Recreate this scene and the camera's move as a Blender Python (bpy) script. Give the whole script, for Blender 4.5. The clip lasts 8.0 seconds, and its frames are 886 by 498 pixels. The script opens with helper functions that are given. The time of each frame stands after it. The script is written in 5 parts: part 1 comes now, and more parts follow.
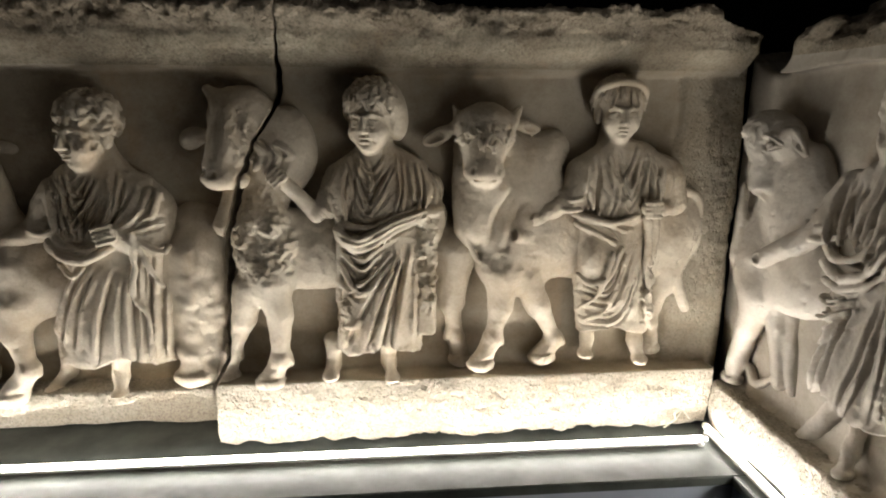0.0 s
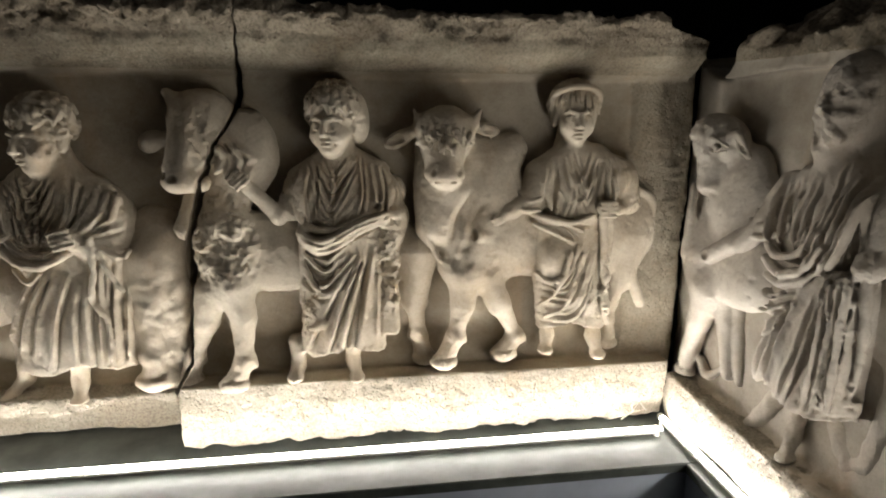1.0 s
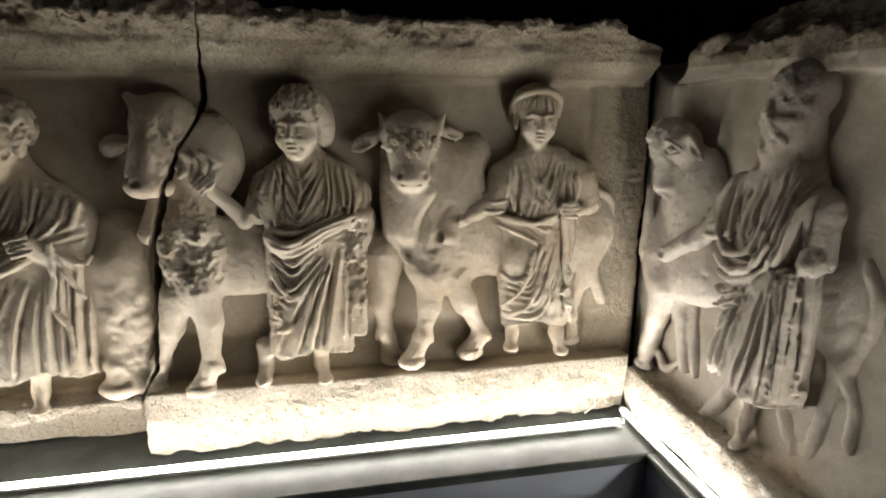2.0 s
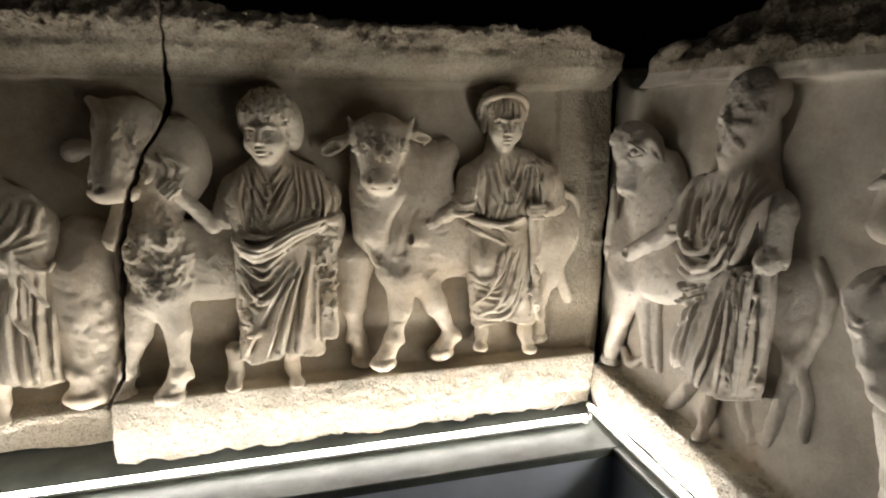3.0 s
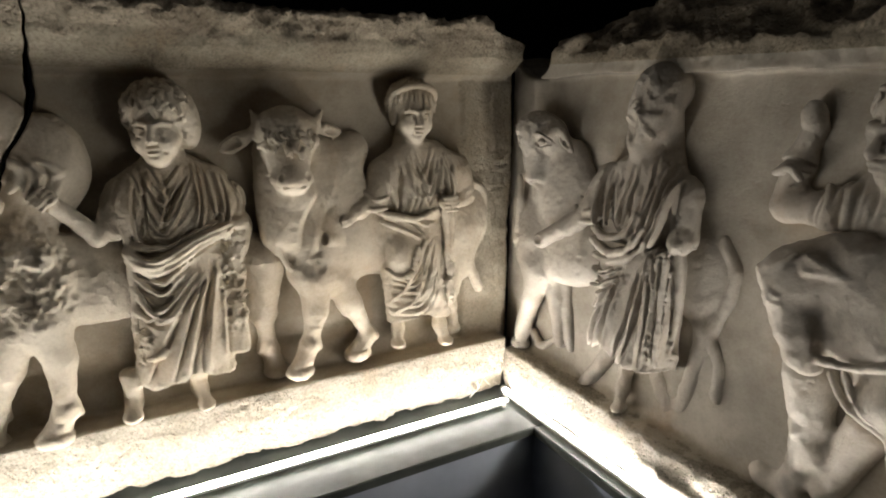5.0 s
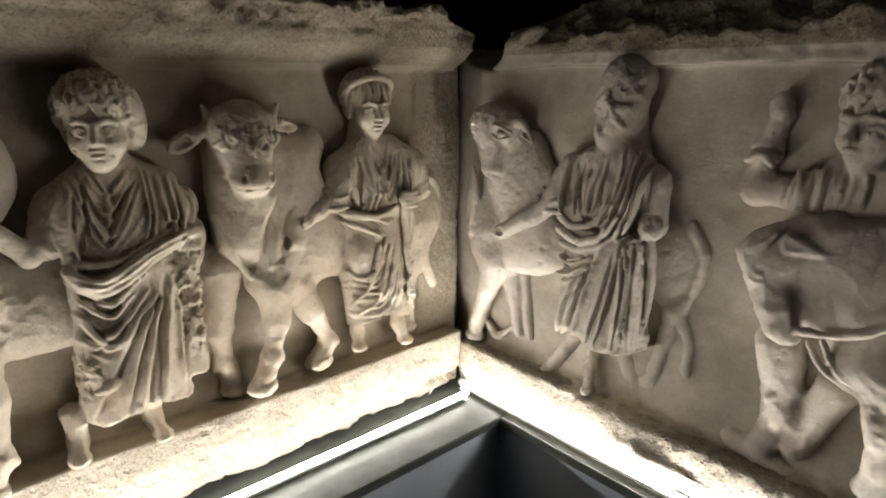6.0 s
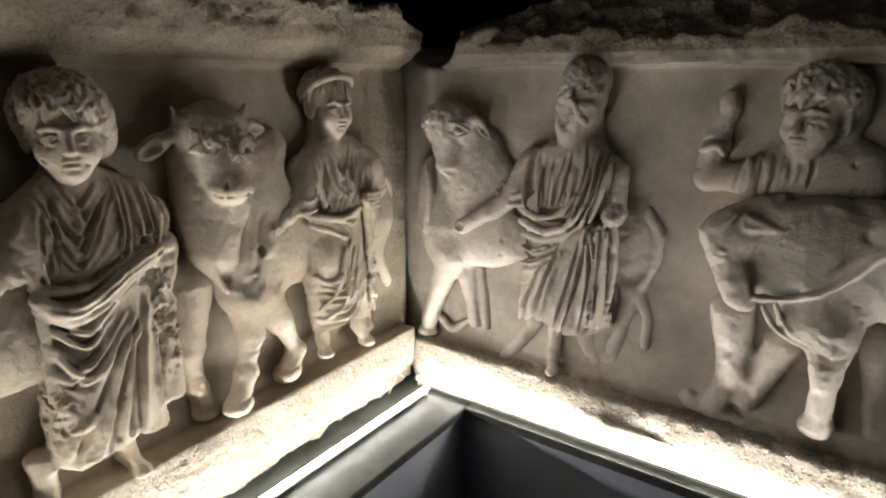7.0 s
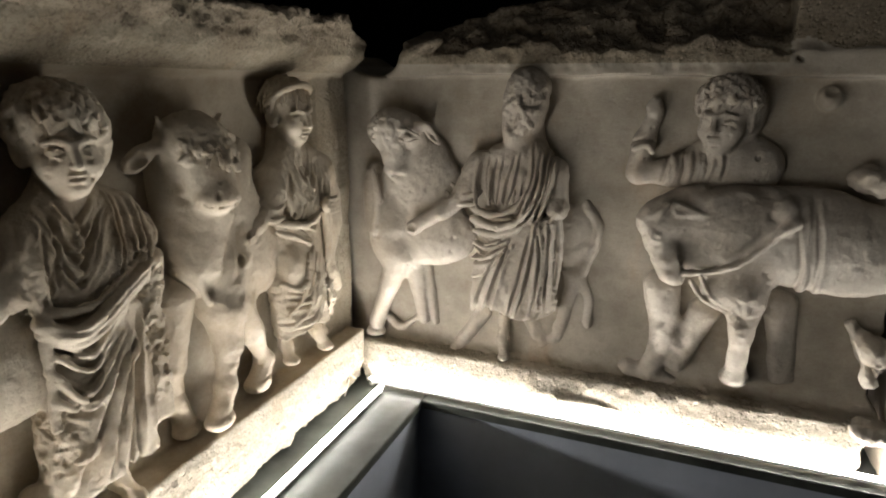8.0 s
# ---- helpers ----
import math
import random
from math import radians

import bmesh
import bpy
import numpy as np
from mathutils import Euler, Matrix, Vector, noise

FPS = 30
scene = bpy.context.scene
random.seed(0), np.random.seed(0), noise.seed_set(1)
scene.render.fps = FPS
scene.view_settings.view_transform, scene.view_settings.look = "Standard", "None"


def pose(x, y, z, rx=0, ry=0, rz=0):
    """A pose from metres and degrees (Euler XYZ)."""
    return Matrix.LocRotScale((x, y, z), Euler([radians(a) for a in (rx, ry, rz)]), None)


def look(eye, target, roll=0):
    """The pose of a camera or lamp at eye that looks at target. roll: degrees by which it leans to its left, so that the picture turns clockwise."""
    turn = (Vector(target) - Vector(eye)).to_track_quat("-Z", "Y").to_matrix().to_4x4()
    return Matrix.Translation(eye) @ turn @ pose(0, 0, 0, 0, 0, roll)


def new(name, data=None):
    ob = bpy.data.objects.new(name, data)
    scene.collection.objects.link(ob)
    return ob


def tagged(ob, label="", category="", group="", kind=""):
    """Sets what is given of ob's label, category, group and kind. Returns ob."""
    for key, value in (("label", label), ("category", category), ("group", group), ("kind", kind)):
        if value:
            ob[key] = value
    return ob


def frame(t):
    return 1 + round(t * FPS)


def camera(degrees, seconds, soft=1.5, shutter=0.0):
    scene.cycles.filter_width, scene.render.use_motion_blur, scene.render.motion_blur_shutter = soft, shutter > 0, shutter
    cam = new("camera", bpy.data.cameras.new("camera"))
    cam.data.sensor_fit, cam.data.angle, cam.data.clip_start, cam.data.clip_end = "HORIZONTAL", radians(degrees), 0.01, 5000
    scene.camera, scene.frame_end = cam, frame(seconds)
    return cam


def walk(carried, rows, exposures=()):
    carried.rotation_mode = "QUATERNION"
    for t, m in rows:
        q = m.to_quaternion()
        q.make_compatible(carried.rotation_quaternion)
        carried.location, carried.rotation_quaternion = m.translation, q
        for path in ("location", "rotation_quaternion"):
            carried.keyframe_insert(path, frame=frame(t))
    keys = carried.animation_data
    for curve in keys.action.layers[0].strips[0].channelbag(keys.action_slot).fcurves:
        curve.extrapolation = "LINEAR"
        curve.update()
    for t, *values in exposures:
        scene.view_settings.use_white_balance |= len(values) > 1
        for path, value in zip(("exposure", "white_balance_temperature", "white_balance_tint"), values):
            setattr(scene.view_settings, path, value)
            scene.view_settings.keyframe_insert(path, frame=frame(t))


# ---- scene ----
cam = camera(72.6, 8.0, soft=2.0)
ROWS = [
    (0.0, -0.9593, -1.5978, 1.6822, -5.13, -13.04, 0.32),
    (0.5, -0.9540, -1.6134, 1.6878, -6.77, -13.08, 0.32),
    (1.0, -0.9524, -1.6275, 1.6936, -8.44, -13.13, 0.36),
    (1.5, -0.9565, -1.6404, 1.6986, -10.20, -13.12, 0.37),
    (3.0, -0.9813, -1.6648, 1.7148, -15.37, -13.13, 0.48),
    (3.5, -0.9947, -1.6635, 1.7177, -17.12, -13.05, 0.52),
    (4.0, -1.0129, -1.6560, 1.7226, -19.36, -13.15, 0.53),
    (4.5, -1.0570, -1.6195, 1.7300, -23.97, -13.85, 0.40),
    (6.0, -1.2919, -1.3784, 1.7439, -41.47, -15.59, 0.22),
    (6.5, -1.3919, -1.2772, 1.7471, -48.17, -15.85, 0.20),
    (7.0, -1.4977, -1.1717, 1.7512, -55.13, -15.94, 0.24),
    (7.5, -1.6054, -1.0664, 1.7543, -62.13, -15.75, 0.31),
    (8.0, -1.7079, -0.9785, 1.7586, -68.57, -15.39, 0.33),
]


def facing(yaw, pitch):
    y, p = radians(yaw), radians(pitch)
    return Vector((-math.sin(y) * math.cos(p), math.cos(y) * math.cos(p), math.sin(p)))


walk(cam, [(t, look(Vector((x, y, z)), Vector((x, y, z)) + facing(yaw, pitch), roll)) for t, x, y, z, yaw, pitch, roll in ROWS])

# ---- light: two bare tubes along the foot of the reliefs, a dark hall around ----
world = bpy.data.worlds.new("world")
scene.world = world
world.use_nodes = True
world.node_tree.nodes["Background"].inputs[0].default_value = (0.9, 0.85, 0.8, 1)
world.node_tree.nodes["Background"].inputs[1].default_value = 0.006
scene.view_settings.exposure = 0.0
TUBE_POWER = 107.0


# ---- materials ----
def node_material(name):
    m = bpy.data.materials.new(name)
    m.use_nodes = True
    nt = m.node_tree
    return m, nt, nt.nodes["Principled BSDF"]


def add_noise(nt, scale, detail=6, rough=0.6, coords=None, stretch=None):
    n = nt.nodes.new("ShaderNodeTexNoise")
    n.inputs["Scale"].default_value = scale
    n.inputs["Detail"].default_value = detail
    n.inputs["Roughness"].default_value = rough
    if coords is not None:
        if stretch:
            mp = nt.nodes.new("ShaderNodeMapping")
            mp.inputs["Scale"].default_value = stretch
            nt.links.new(coords, mp.inputs["Vector"])
            coords = mp.outputs["Vector"]
        nt.links.new(coords, n.inputs["Vector"])
    return n


def ramp(nt, src, stops):
    r = nt.nodes.new("ShaderNodeValToRGB")
    while len(r.color_ramp.elements) < len(stops):
        r.color_ramp.elements.new(0.5)
    for e, (p, c) in zip(r.color_ramp.elements, stops):
        e.position, e.color = p, (*c, 1) if len(c) == 3 else c
    nt.links.new(src, r.inputs[0])
    return r.outputs[0]


def mix(nt, fac, a, b, mode="MIX"):
    n = nt.nodes.new("ShaderNodeMix")
    n.data_type, n.blend_type = "RGBA", mode
    if isinstance(fac, (int, float)):
        n.inputs[0].default_value = fac
    else:
        nt.links.new(fac, n.inputs[0])
    for sock, val in ((n.inputs[6], a), (n.inputs[7], b)):
        if isinstance(val, tuple):
            sock.default_value = (*val, 1)
        else:
            nt.links.new(val, sock)
    return n.outputs[2]


def marble(name, light, dark, stain, grain=0.35, pits=0.0, rough=0.55, specks_amount=0.12):
    """Old marble: cloudy colour, brown stains, crystalline grain and, where asked, weathering pits."""
    m, nt, b = node_material(name)
    co = nt.nodes.new("ShaderNodeTexCoord").outputs["Object"]
    clouds = add_noise(nt, 5.5, 5, 0.62, co)
    base = ramp(nt, clouds.outputs[0], [(0.32, dark), (0.66, light)])
    patches = add_noise(nt, 2.3, 8, 0.72, co, (1, 1, 1.5))
    mask = ramp(nt, patches.outputs[0], [(0.47, (0, 0, 0)), (0.66, (1, 1, 1))])
    col = mix(nt, mask, base, mix(nt, 0.55, base, stain))
    blots = add_noise(nt, 19, 7, 0.75, co, (1, 1, 0.8))
    col = mix(nt, ramp(nt, blots.outputs[0], [(0.57, (0, 0, 0)), (0.68, (0.75, 0.75, 0.75))]), col, mix(nt, 0.4, col, stain))
    rust = add_noise(nt, 7.5, 5, 0.6, co, (1.0, 1.0, 0.32))
    col = mix(nt, ramp(nt, rust.outputs[0], [(0.60, (0, 0, 0)), (0.74, (0.5, 0.5, 0.5))]), col, mix(nt, 0.5, col, (0.50, 0.30, 0.14)))
    specks = add_noise(nt, 130, 3, 0.7, co)
    col = mix(nt, specks_amount, col, ramp(nt, specks.outputs[0], [(0.35, (0.25, 0.23, 0.2)), (0.55, (1, 1, 1))]), "MULTIPLY")
    nt.links.new(col, b.inputs["Base Color"])
    b.inputs["Roughness"].default_value = rough
    b.inputs["Specular IOR Level"].default_value = 0.3
    fine = add_noise(nt, 260, 4, 0.7, co)
    mid = add_noise(nt, 48, 6, 0.65, co)
    bump = nt.nodes.new("ShaderNodeBump")
    bump.inputs["Strength"].default_value = grain
    bump.inputs["Distance"].default_value = 0.004
    add = nt.nodes.new("ShaderNodeMath")
    add.operation = "MULTIPLY_ADD"
    nt.links.new(mid.outputs[0], add.inputs[0])
    add.inputs[1].default_value = 1.4
    nt.links.new(fine.outputs[0], add.inputs[2])
    height = add.outputs[0]
    if pits:
        vo = nt.nodes.new("ShaderNodeTexVoronoi")
        vo.inputs["Scale"].default_value = 85
        nt.links.new(co, vo.inputs["Vector"])
        pit = ramp(nt, vo.outputs["Distance"], [(0.12, (0, 0, 0)), (0.4, (1, 1, 1))])
        madd = nt.nodes.new("ShaderNodeMath")
        madd.operation = "MULTIPLY_ADD"
        nt.links.new(pit, madd.inputs[0])
        madd.inputs[1].default_value = pits
        nt.links.new(height, madd.inputs[2])
        height = madd.outputs[0]
    nt.links.new(height, bump.inputs["Height"])
    nt.links.new(bump.outputs[0], b.inputs["Normal"])
    return m


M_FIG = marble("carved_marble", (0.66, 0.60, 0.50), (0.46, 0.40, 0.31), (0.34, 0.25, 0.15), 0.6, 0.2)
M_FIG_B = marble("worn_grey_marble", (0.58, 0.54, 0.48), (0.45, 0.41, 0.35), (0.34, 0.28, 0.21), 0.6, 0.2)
# stained, and darkened further: the colour holds shade between the figures
M_GROUND = marble("shaded_background_marble", (0.46, 0.41, 0.33), (0.30, 0.255, 0.19), (0.21, 0.155, 0.095), 0.35, 0.25)
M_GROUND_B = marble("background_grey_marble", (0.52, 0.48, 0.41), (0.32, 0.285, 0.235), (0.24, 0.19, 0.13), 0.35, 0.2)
M_ROUGH = marble("weathered_marble", (0.40, 0.35, 0.275), (0.22, 0.18, 0.13), (0.13, 0.10, 0.065), 1.0, 0.8, 0.85, 0.5)
M_CORNICE = marble("cornice_marble", (0.44, 0.395, 0.31), (0.28, 0.235, 0.17), (0.13, 0.095, 0.06), 1.0, 0.5, 0.75, 0.4)
M_PICKED = marble("picked_marble", (0.46, 0.415, 0.335), (0.33, 0.285, 0.215), (0.25, 0.19, 0.12), 1.0, 0.6, 0.8, 0.3)
M_LEDGE = marble("ledge_marble", (0.42, 0.385, 0.325), (0.31, 0.275, 0.22), (0.26, 0.21, 0.15), 1.0, 0.8, 0.8, 0.45)


def plain(name, color, rough, spec=0.5, metal=0.0, var=0.15, scale=9.0, bump=0.0):
    m, nt, b = node_material(name)
    co = nt.nodes.new("ShaderNodeTexCoord").outputs["Object"]
    n = add_noise(nt, scale, 6, 0.6, co)
    lo = tuple(c * (1 - var) for c in color)
    hi = tuple(min(1, c * (1 + var)) for c in color)
    nt.links.new(ramp(nt, n.outputs[0], [(0.3, lo), (0.7, hi)]), b.inputs["Base Color"])
    b.inputs["Roughness"].default_value = rough
    b.inputs["Specular IOR Level"].default_value = spec
    b.inputs["Metallic"].default_value = metal
    if bump:
        bn = nt.nodes.new("ShaderNodeBump")
        bn.inputs["Strength"].default_value = bump
        bn.inputs["Distance"].default_value = 0.003
        nt.links.new(add_noise(nt, scale * 12, 5, 0.6, co).outputs[0], bn.inputs["Height"])
        nt.links.new(bn.outputs[0], b.inputs["Normal"])
    return m


M_SHELF = plain("grey_polished_slab", (0.050, 0.057, 0.052), 0.45, 0.22, 0.0, 0.5, 9.0)
M_PANEL = plain("dark_grey_panel", (0.33, 0.37, 0.45), 0.55, 0.3, 0.0, 0.2, 3.0)
M_PLASTER = plain("grey_hall_plaster", (0.10, 0.10, 0.10), 0.9, 0.2, 0.0, 0.08, 2.0, 0.1)
# near-black: the unlit dark behind the slabs is put into the colour
M_WALL = plain("hall_unlit_dark", (0.02, 0.02, 0.02), 0.9, 0.2, 0.0, 0.3, 3.0, 0.2)
M_FLOOR = plain("grey_floor", (0.07, 0.07, 0.072), 0.6, 0.3, 0.0, 0.3, 3.0, 0.2)
M_METAL = plain("white_enamel", (0.75, 0.75, 0.73), 0.4, 0.5)
M_WIRE = plain("pale_cable", (0.5, 0.48, 0.42), 0.6)

M_TUBE, _nt, _b = node_material("lit_tube")
_b.inputs["Base Color"].default_value = (0.9, 0.9, 0.88, 1)
_b.inputs["Emission Color"].default_value = (1.0, 0.94, 0.855, 1)
_b.inputs["Emission Strength"].default_value = TUBE_POWER


# ---- building helpers ----
def link_mesh(name, me, parent=None):
    ob = new(name, me)
    if parent is not None:
        ob.parent = parent
    return ob


def part(name, bm, material, parent=None, label="", smooth=False):
    me = bpy.data.meshes.new(name)
    bm.to_mesh(me)
    bm.free()
    me.materials.append(material)
    if smooth:
        me.polygons.foreach_set("use_smooth", [True] * len(me.polygons))
    ob = link_mesh(name, me, parent)
    if label:
        ob["label"] = label
    return ob


def box(lo, hi, bevel=0.0):
    bm = bmesh.new()
    bmesh.ops.create_cube(bm, size=1)
    for v in bm.verts:
        v.co = Vector([lo[i] + (v.co[i] + 0.5) * (hi[i] - lo[i]) for i in range(3)])
    if bevel:
        bmesh.ops.bevel(bm, geom=bm.edges[:], offset=bevel, segments=2, affect="EDGES")
    return bm


def rod(p, q, r, seg=16, r2=None):
    bm = bmesh.new()
    p, q = Vector(p), Vector(q)
    d = q - p
    bmesh.ops.create_cone(bm, cap_ends=True, segments=seg, radius1=r, radius2=r if r2 is None else r2, depth=d.length)
    bm.transform(Matrix.Translation((p + q) / 2) @ d.to_track_quat("Z", "Y").to_matrix().to_4x4())
    return bm


# ---- carving: solids given as signed distances on a grid, meshed as one skin ----
LATTICE = np.random.RandomState(7).rand(32, 32, 32).astype(np.float32)


def value_noise(x, y, z):
    xi, yi, zi = np.floor(x).astype(np.int32), np.floor(y).astype(np.int32), np.floor(z).astype(np.int32)
    fx, fy, fz = x - xi, y - yi, z - zi
    fx, fy, fz = fx * fx * (3 - 2 * fx), fy * fy * (3 - 2 * fy), fz * fz * (3 - 2 * fz)
    out = 0
    for a in (0, 1):
        for b in (0, 1):
            for c in (0, 1):
                wgt = (fx if a else 1 - fx) * (fy if b else 1 - fy) * (fz if c else 1 - fz)
                out = out + wgt * LATTICE[(xi + a) & 31, (yi + b) & 31, (zi + c) & 31]
    return out - 0.5


def fractal(x, y, z, freq, octaves=3):
    out, amp = 0, 1.0
    for _ in range(octaves):
        out = out + amp * value_noise(x * freq, y * freq, z * freq)
        freq, amp = freq * 2.1, amp * 0.5
    return out


class Carving:
    """Points are (u, w, v): along the wall, out of it, up."""

    def __init__(self, lo, hi, h):
        self.h, self.lo = h, np.array(lo, float)
        self.n = [int((b - a) / h) + 2 for a, b in zip(lo, hi)]
        self.ax = [np.float32(a) + np.arange(n, dtype=np.float32) * np.float32(h) for a, n in zip(lo, self.n)]
        self.d = np.full(self.n, 0.2, np.float32)

    def window(self, lo, hi):
        sl = []
        for i in range(3):
            a = max(0, int((lo[i] - self.lo[i]) / self.h))
            b = min(self.n[i], int((hi[i] - self.lo[i]) / self.h) + 2)
            if b <= a:
                return None, None
            sl.append(slice(a, b))
        sl = tuple(sl)
        return sl, np.ix_(*[self.ax[i][sl[i]] for i in range(3)])

    def join(self, lo, hi, fn, k=0.01, cut=False):
        m = 0.025 + k
        sl, g = self.window([a - m for a in lo], [b + m for b in hi])
        if sl is None:
            return self
        new_d, old = fn(*g), self.d[sl]
        if cut:
            a, b = -old, new_d
        else:
            a, b = old, new_d
        t = np.maximum(k - np.abs(a - b), 0)
        r = np.minimum(a, b) - t * t / (4 * k)
        self.d[sl] = -r if cut else r
        return self

    def cap(self, p, q, r0, r1=None, k=0.01, flat=1.0, cut=False):
        """A tapered limb; flat < 1 squeezes it towards the wall."""
        r1 = r0 if r1 is None else r1
        p, q = np.array(p, np.float32), np.array(q, np.float32)
        ba = q - p
        L = float(ba @ ba) + 1e-9

        def fn(U, W, V):
            t = np.clip(((U - p[0]) * ba[0] + (W - p[1]) * ba[1] + (V - p[2]) * ba[2]) / L, 0, 1)
            return np.sqrt((U - p[0] - t * ba[0]) ** 2 + ((W - p[1] - t * ba[1]) / flat) ** 2 + (V - p[2] - t * ba[2]) ** 2) - (r0 + t * (r1 - r0))

        r = max(r0, r1)
        return self.join(np.minimum(p, q) - r, np.maximum(p, q) + r, fn, k, cut)

    def tube(self, pts, r0, r1=None, k=0.006, flat=1.0, cut=False):
        r1 = r0 if r1 is None else r1
        n = len(pts) - 1
        for i in range(n):
            self.cap(pts[i], pts[i + 1], r0 + (r1 - r0) * i / n, r0 + (r1 - r0) * (i + 1) / n, k, flat, cut)
        return self

    def bow(self, pts, r0, r1=None, k=0.006, steps=8, flat=1.0, cut=False):
        """A smooth ridge (or groove) along a bent line."""
        pts = [np.array(p, float) for p in pts]
        pts = [2 * pts[0] - pts[1]] + pts + [2 * pts[-1] - pts[-2]]
        out = []
        for i in range(1, len(pts) - 2):
            a, b, c, d = pts[i - 1:i + 3]
            for s in np.linspace(0, 1, steps, endpoint=False):
                out.append(0.5 * (2 * b + (c - a) * s + (2 * a - 5 * b + 4 * c - d) * s ** 2 + (3 * b - a - 3 * c + d) * s ** 3))
        out.append(pts[-2])
        return self.tube(out, r0, r1, k, flat, cut)

    def ell(self, c, r, k=0.01, turn=0.0, cut=False):
        """An ellipsoid, turned in the wall's plane by degrees."""
        ca, sa = math.cos(radians(turn)), math.sin(radians(turn))

        def fn(U, W, V):
            x, z, y = (U - c[0]) * ca + (V - c[2]) * sa, -(U - c[0]) * sa + (V - c[2]) * ca, W - c[1]
            k0 = np.sqrt((x / r[0]) ** 2 + (y / r[1]) ** 2 + (z / r[2]) ** 2)
            k1 = np.sqrt((x / r[0] ** 2) ** 2 + (y / r[1] ** 2) ** 2 + (z / r[2] ** 2) ** 2) + 1e-6
            return k0 * (k0 - 1) / k1

        e = max(r[0], r[2]) if turn else 0
        R = (max(r[0], e), r[1], max(r[2], e))
        return self.join([c[i] - R[i] for i in range(3)], [c[i] + R[i] for i in range(3)], fn, k, cut)

    def block(self, lo, hi, round_=0.005, k=0.005, cut=False):
        c, e = [(a + b) / 2 for a, b in zip(lo, hi)], [(b - a) / 2 - round_ for a, b in zip(lo, hi)]

        def fn(U, W, V):
            q = [np.abs(U - c[0]) - e[0], np.abs(W - c[1]) - e[1], np.abs(V - c[2]) - e[2]]
            out = np.sqrt(sum(np.maximum(a, 0) ** 2 for a in q))
            return out + np.minimum(np.maximum(np.maximum(q[0], q[1]), q[2]), 0) - round_

        return self.join(lo, hi, fn, k, cut)

    def rough(self, amp, freq, c=None, r=None, octaves=3, sharp=False):
        """Uneven skin, everywhere or inside a soft ball."""
        if c is None:
            sl = (slice(None),) * 3
        else:
            sl, _ = self.window([c[i] - r[i] for i in range(3)], [c[i] + r[i] for i in range(3)])
            if sl is None:
                return self
        d = self.d[sl]
        near = np.abs(d) < 0.02 + amp
        i, j, k = np.nonzero(near)
        U, W, V = self.ax[0][sl[0]][i], self.ax[1][sl[1]][j], self.ax[2][sl[2]][k]
        f = fractal(U + 3, W + 5, V, freq, octaves)
        if sharp:
            f = 0.35 - 1.6 * np.abs(f)
        if c is not None:
            s = ((U - c[0]) / r[0]) ** 2 + ((W - c[1]) / r[1]) ** 2 + ((V - c[2]) / r[2]) ** 2
            f = f * np.clip(1.6 * (1 - s), 0, 1)
        d[near] -= amp * f
        return self

    def crease(self, pts, amp, width, side=1.0):
        """A raised fold with a groove along one side, drawn on whatever skin is there."""
        p = np.array([(q[0], q[2]) for q in pts], np.float32)
        q = [2 * p[0] - p[1], *p, 2 * p[-1] - p[-2]]
        line = []
        for i in range(1, len(q) - 2):
            for s in np.linspace(0, 1, 7, endpoint=False):
                line.append(0.5 * (2 * q[i] + (q[i + 1] - q[i - 1]) * s + (2 * q[i - 1] - 5 * q[i] + 4 * q[i + 1] - q[i + 2]) * s ** 2 + (3 * q[i] - q[i - 1] - 3 * q[i + 1] + q[i + 2]) * s ** 3))
        line.append(p[-1])
        line = np.array(line, np.float32)
        m = 4 * width
        lo, hi = line.min(0) - m, line.max(0) + m
        sl, g = self.window((lo[0], -0.045, lo[1]), (hi[0], 0.2, hi[1]))
        if sl is None:
            return self
        U, V = g[0][:, 0, :], g[2][:, 0, :]
        best = np.full(np.broadcast_shapes(U.shape, V.shape), 9.0, np.float32)
        sign, along = best.copy(), best * 0
        n = len(line) - 1
        for i in range(n):
            ax, ay = line[i]
            bx, by = line[i + 1] - line[i]
            L = bx * bx + by * by + 1e-9
            t = np.clip(((U - ax) * bx + (V - ay) * by) / L, 0, 1)
            dx, dy = U - ax - t * bx, V - ay - t * by
            d = np.sqrt(dx * dx + dy * dy)
            near = d < best
            best = np.where(near, d, best)
            sign = np.where(near, np.sign(bx * dy - by * dx) * d, sign)
            along = np.where(near, (i + t) / n, along)
        fade = np.clip(np.minimum(along, 1 - along) / 0.18 + 0.15, 0, 1)
        form = np.exp(-(best / width) ** 1.5) - 1.15 * np.exp(-((sign * side - 1.6 * width) / (0.7 * width)) ** 2)
        self.d[sl] -= (0.75 * amp * fade * form)[:, None, :]
        return self

    def pleats(self, first, last, n, amp=0.006, width=0.006, seed=1, side=1.0):
        """n folds between two guide lines, no two alike."""
        rnd = random.Random(seed)
        for i in range(n):
            s = (i + rnd.uniform(-0.25, 0.25)) / max(1, n - 1)
            line = []
            for p, q in zip(first, last):
                line.append([p[j] * (1 - s) + q[j] * s + rnd.uniform(-0.004, 0.004) for j in range(3)])
            self.crease(line, amp * rnd.uniform(0.6, 1.25), width * rnd.uniform(0.75, 1.3), side * (1 if rnd.random() < 0.8 else -1))
        return self

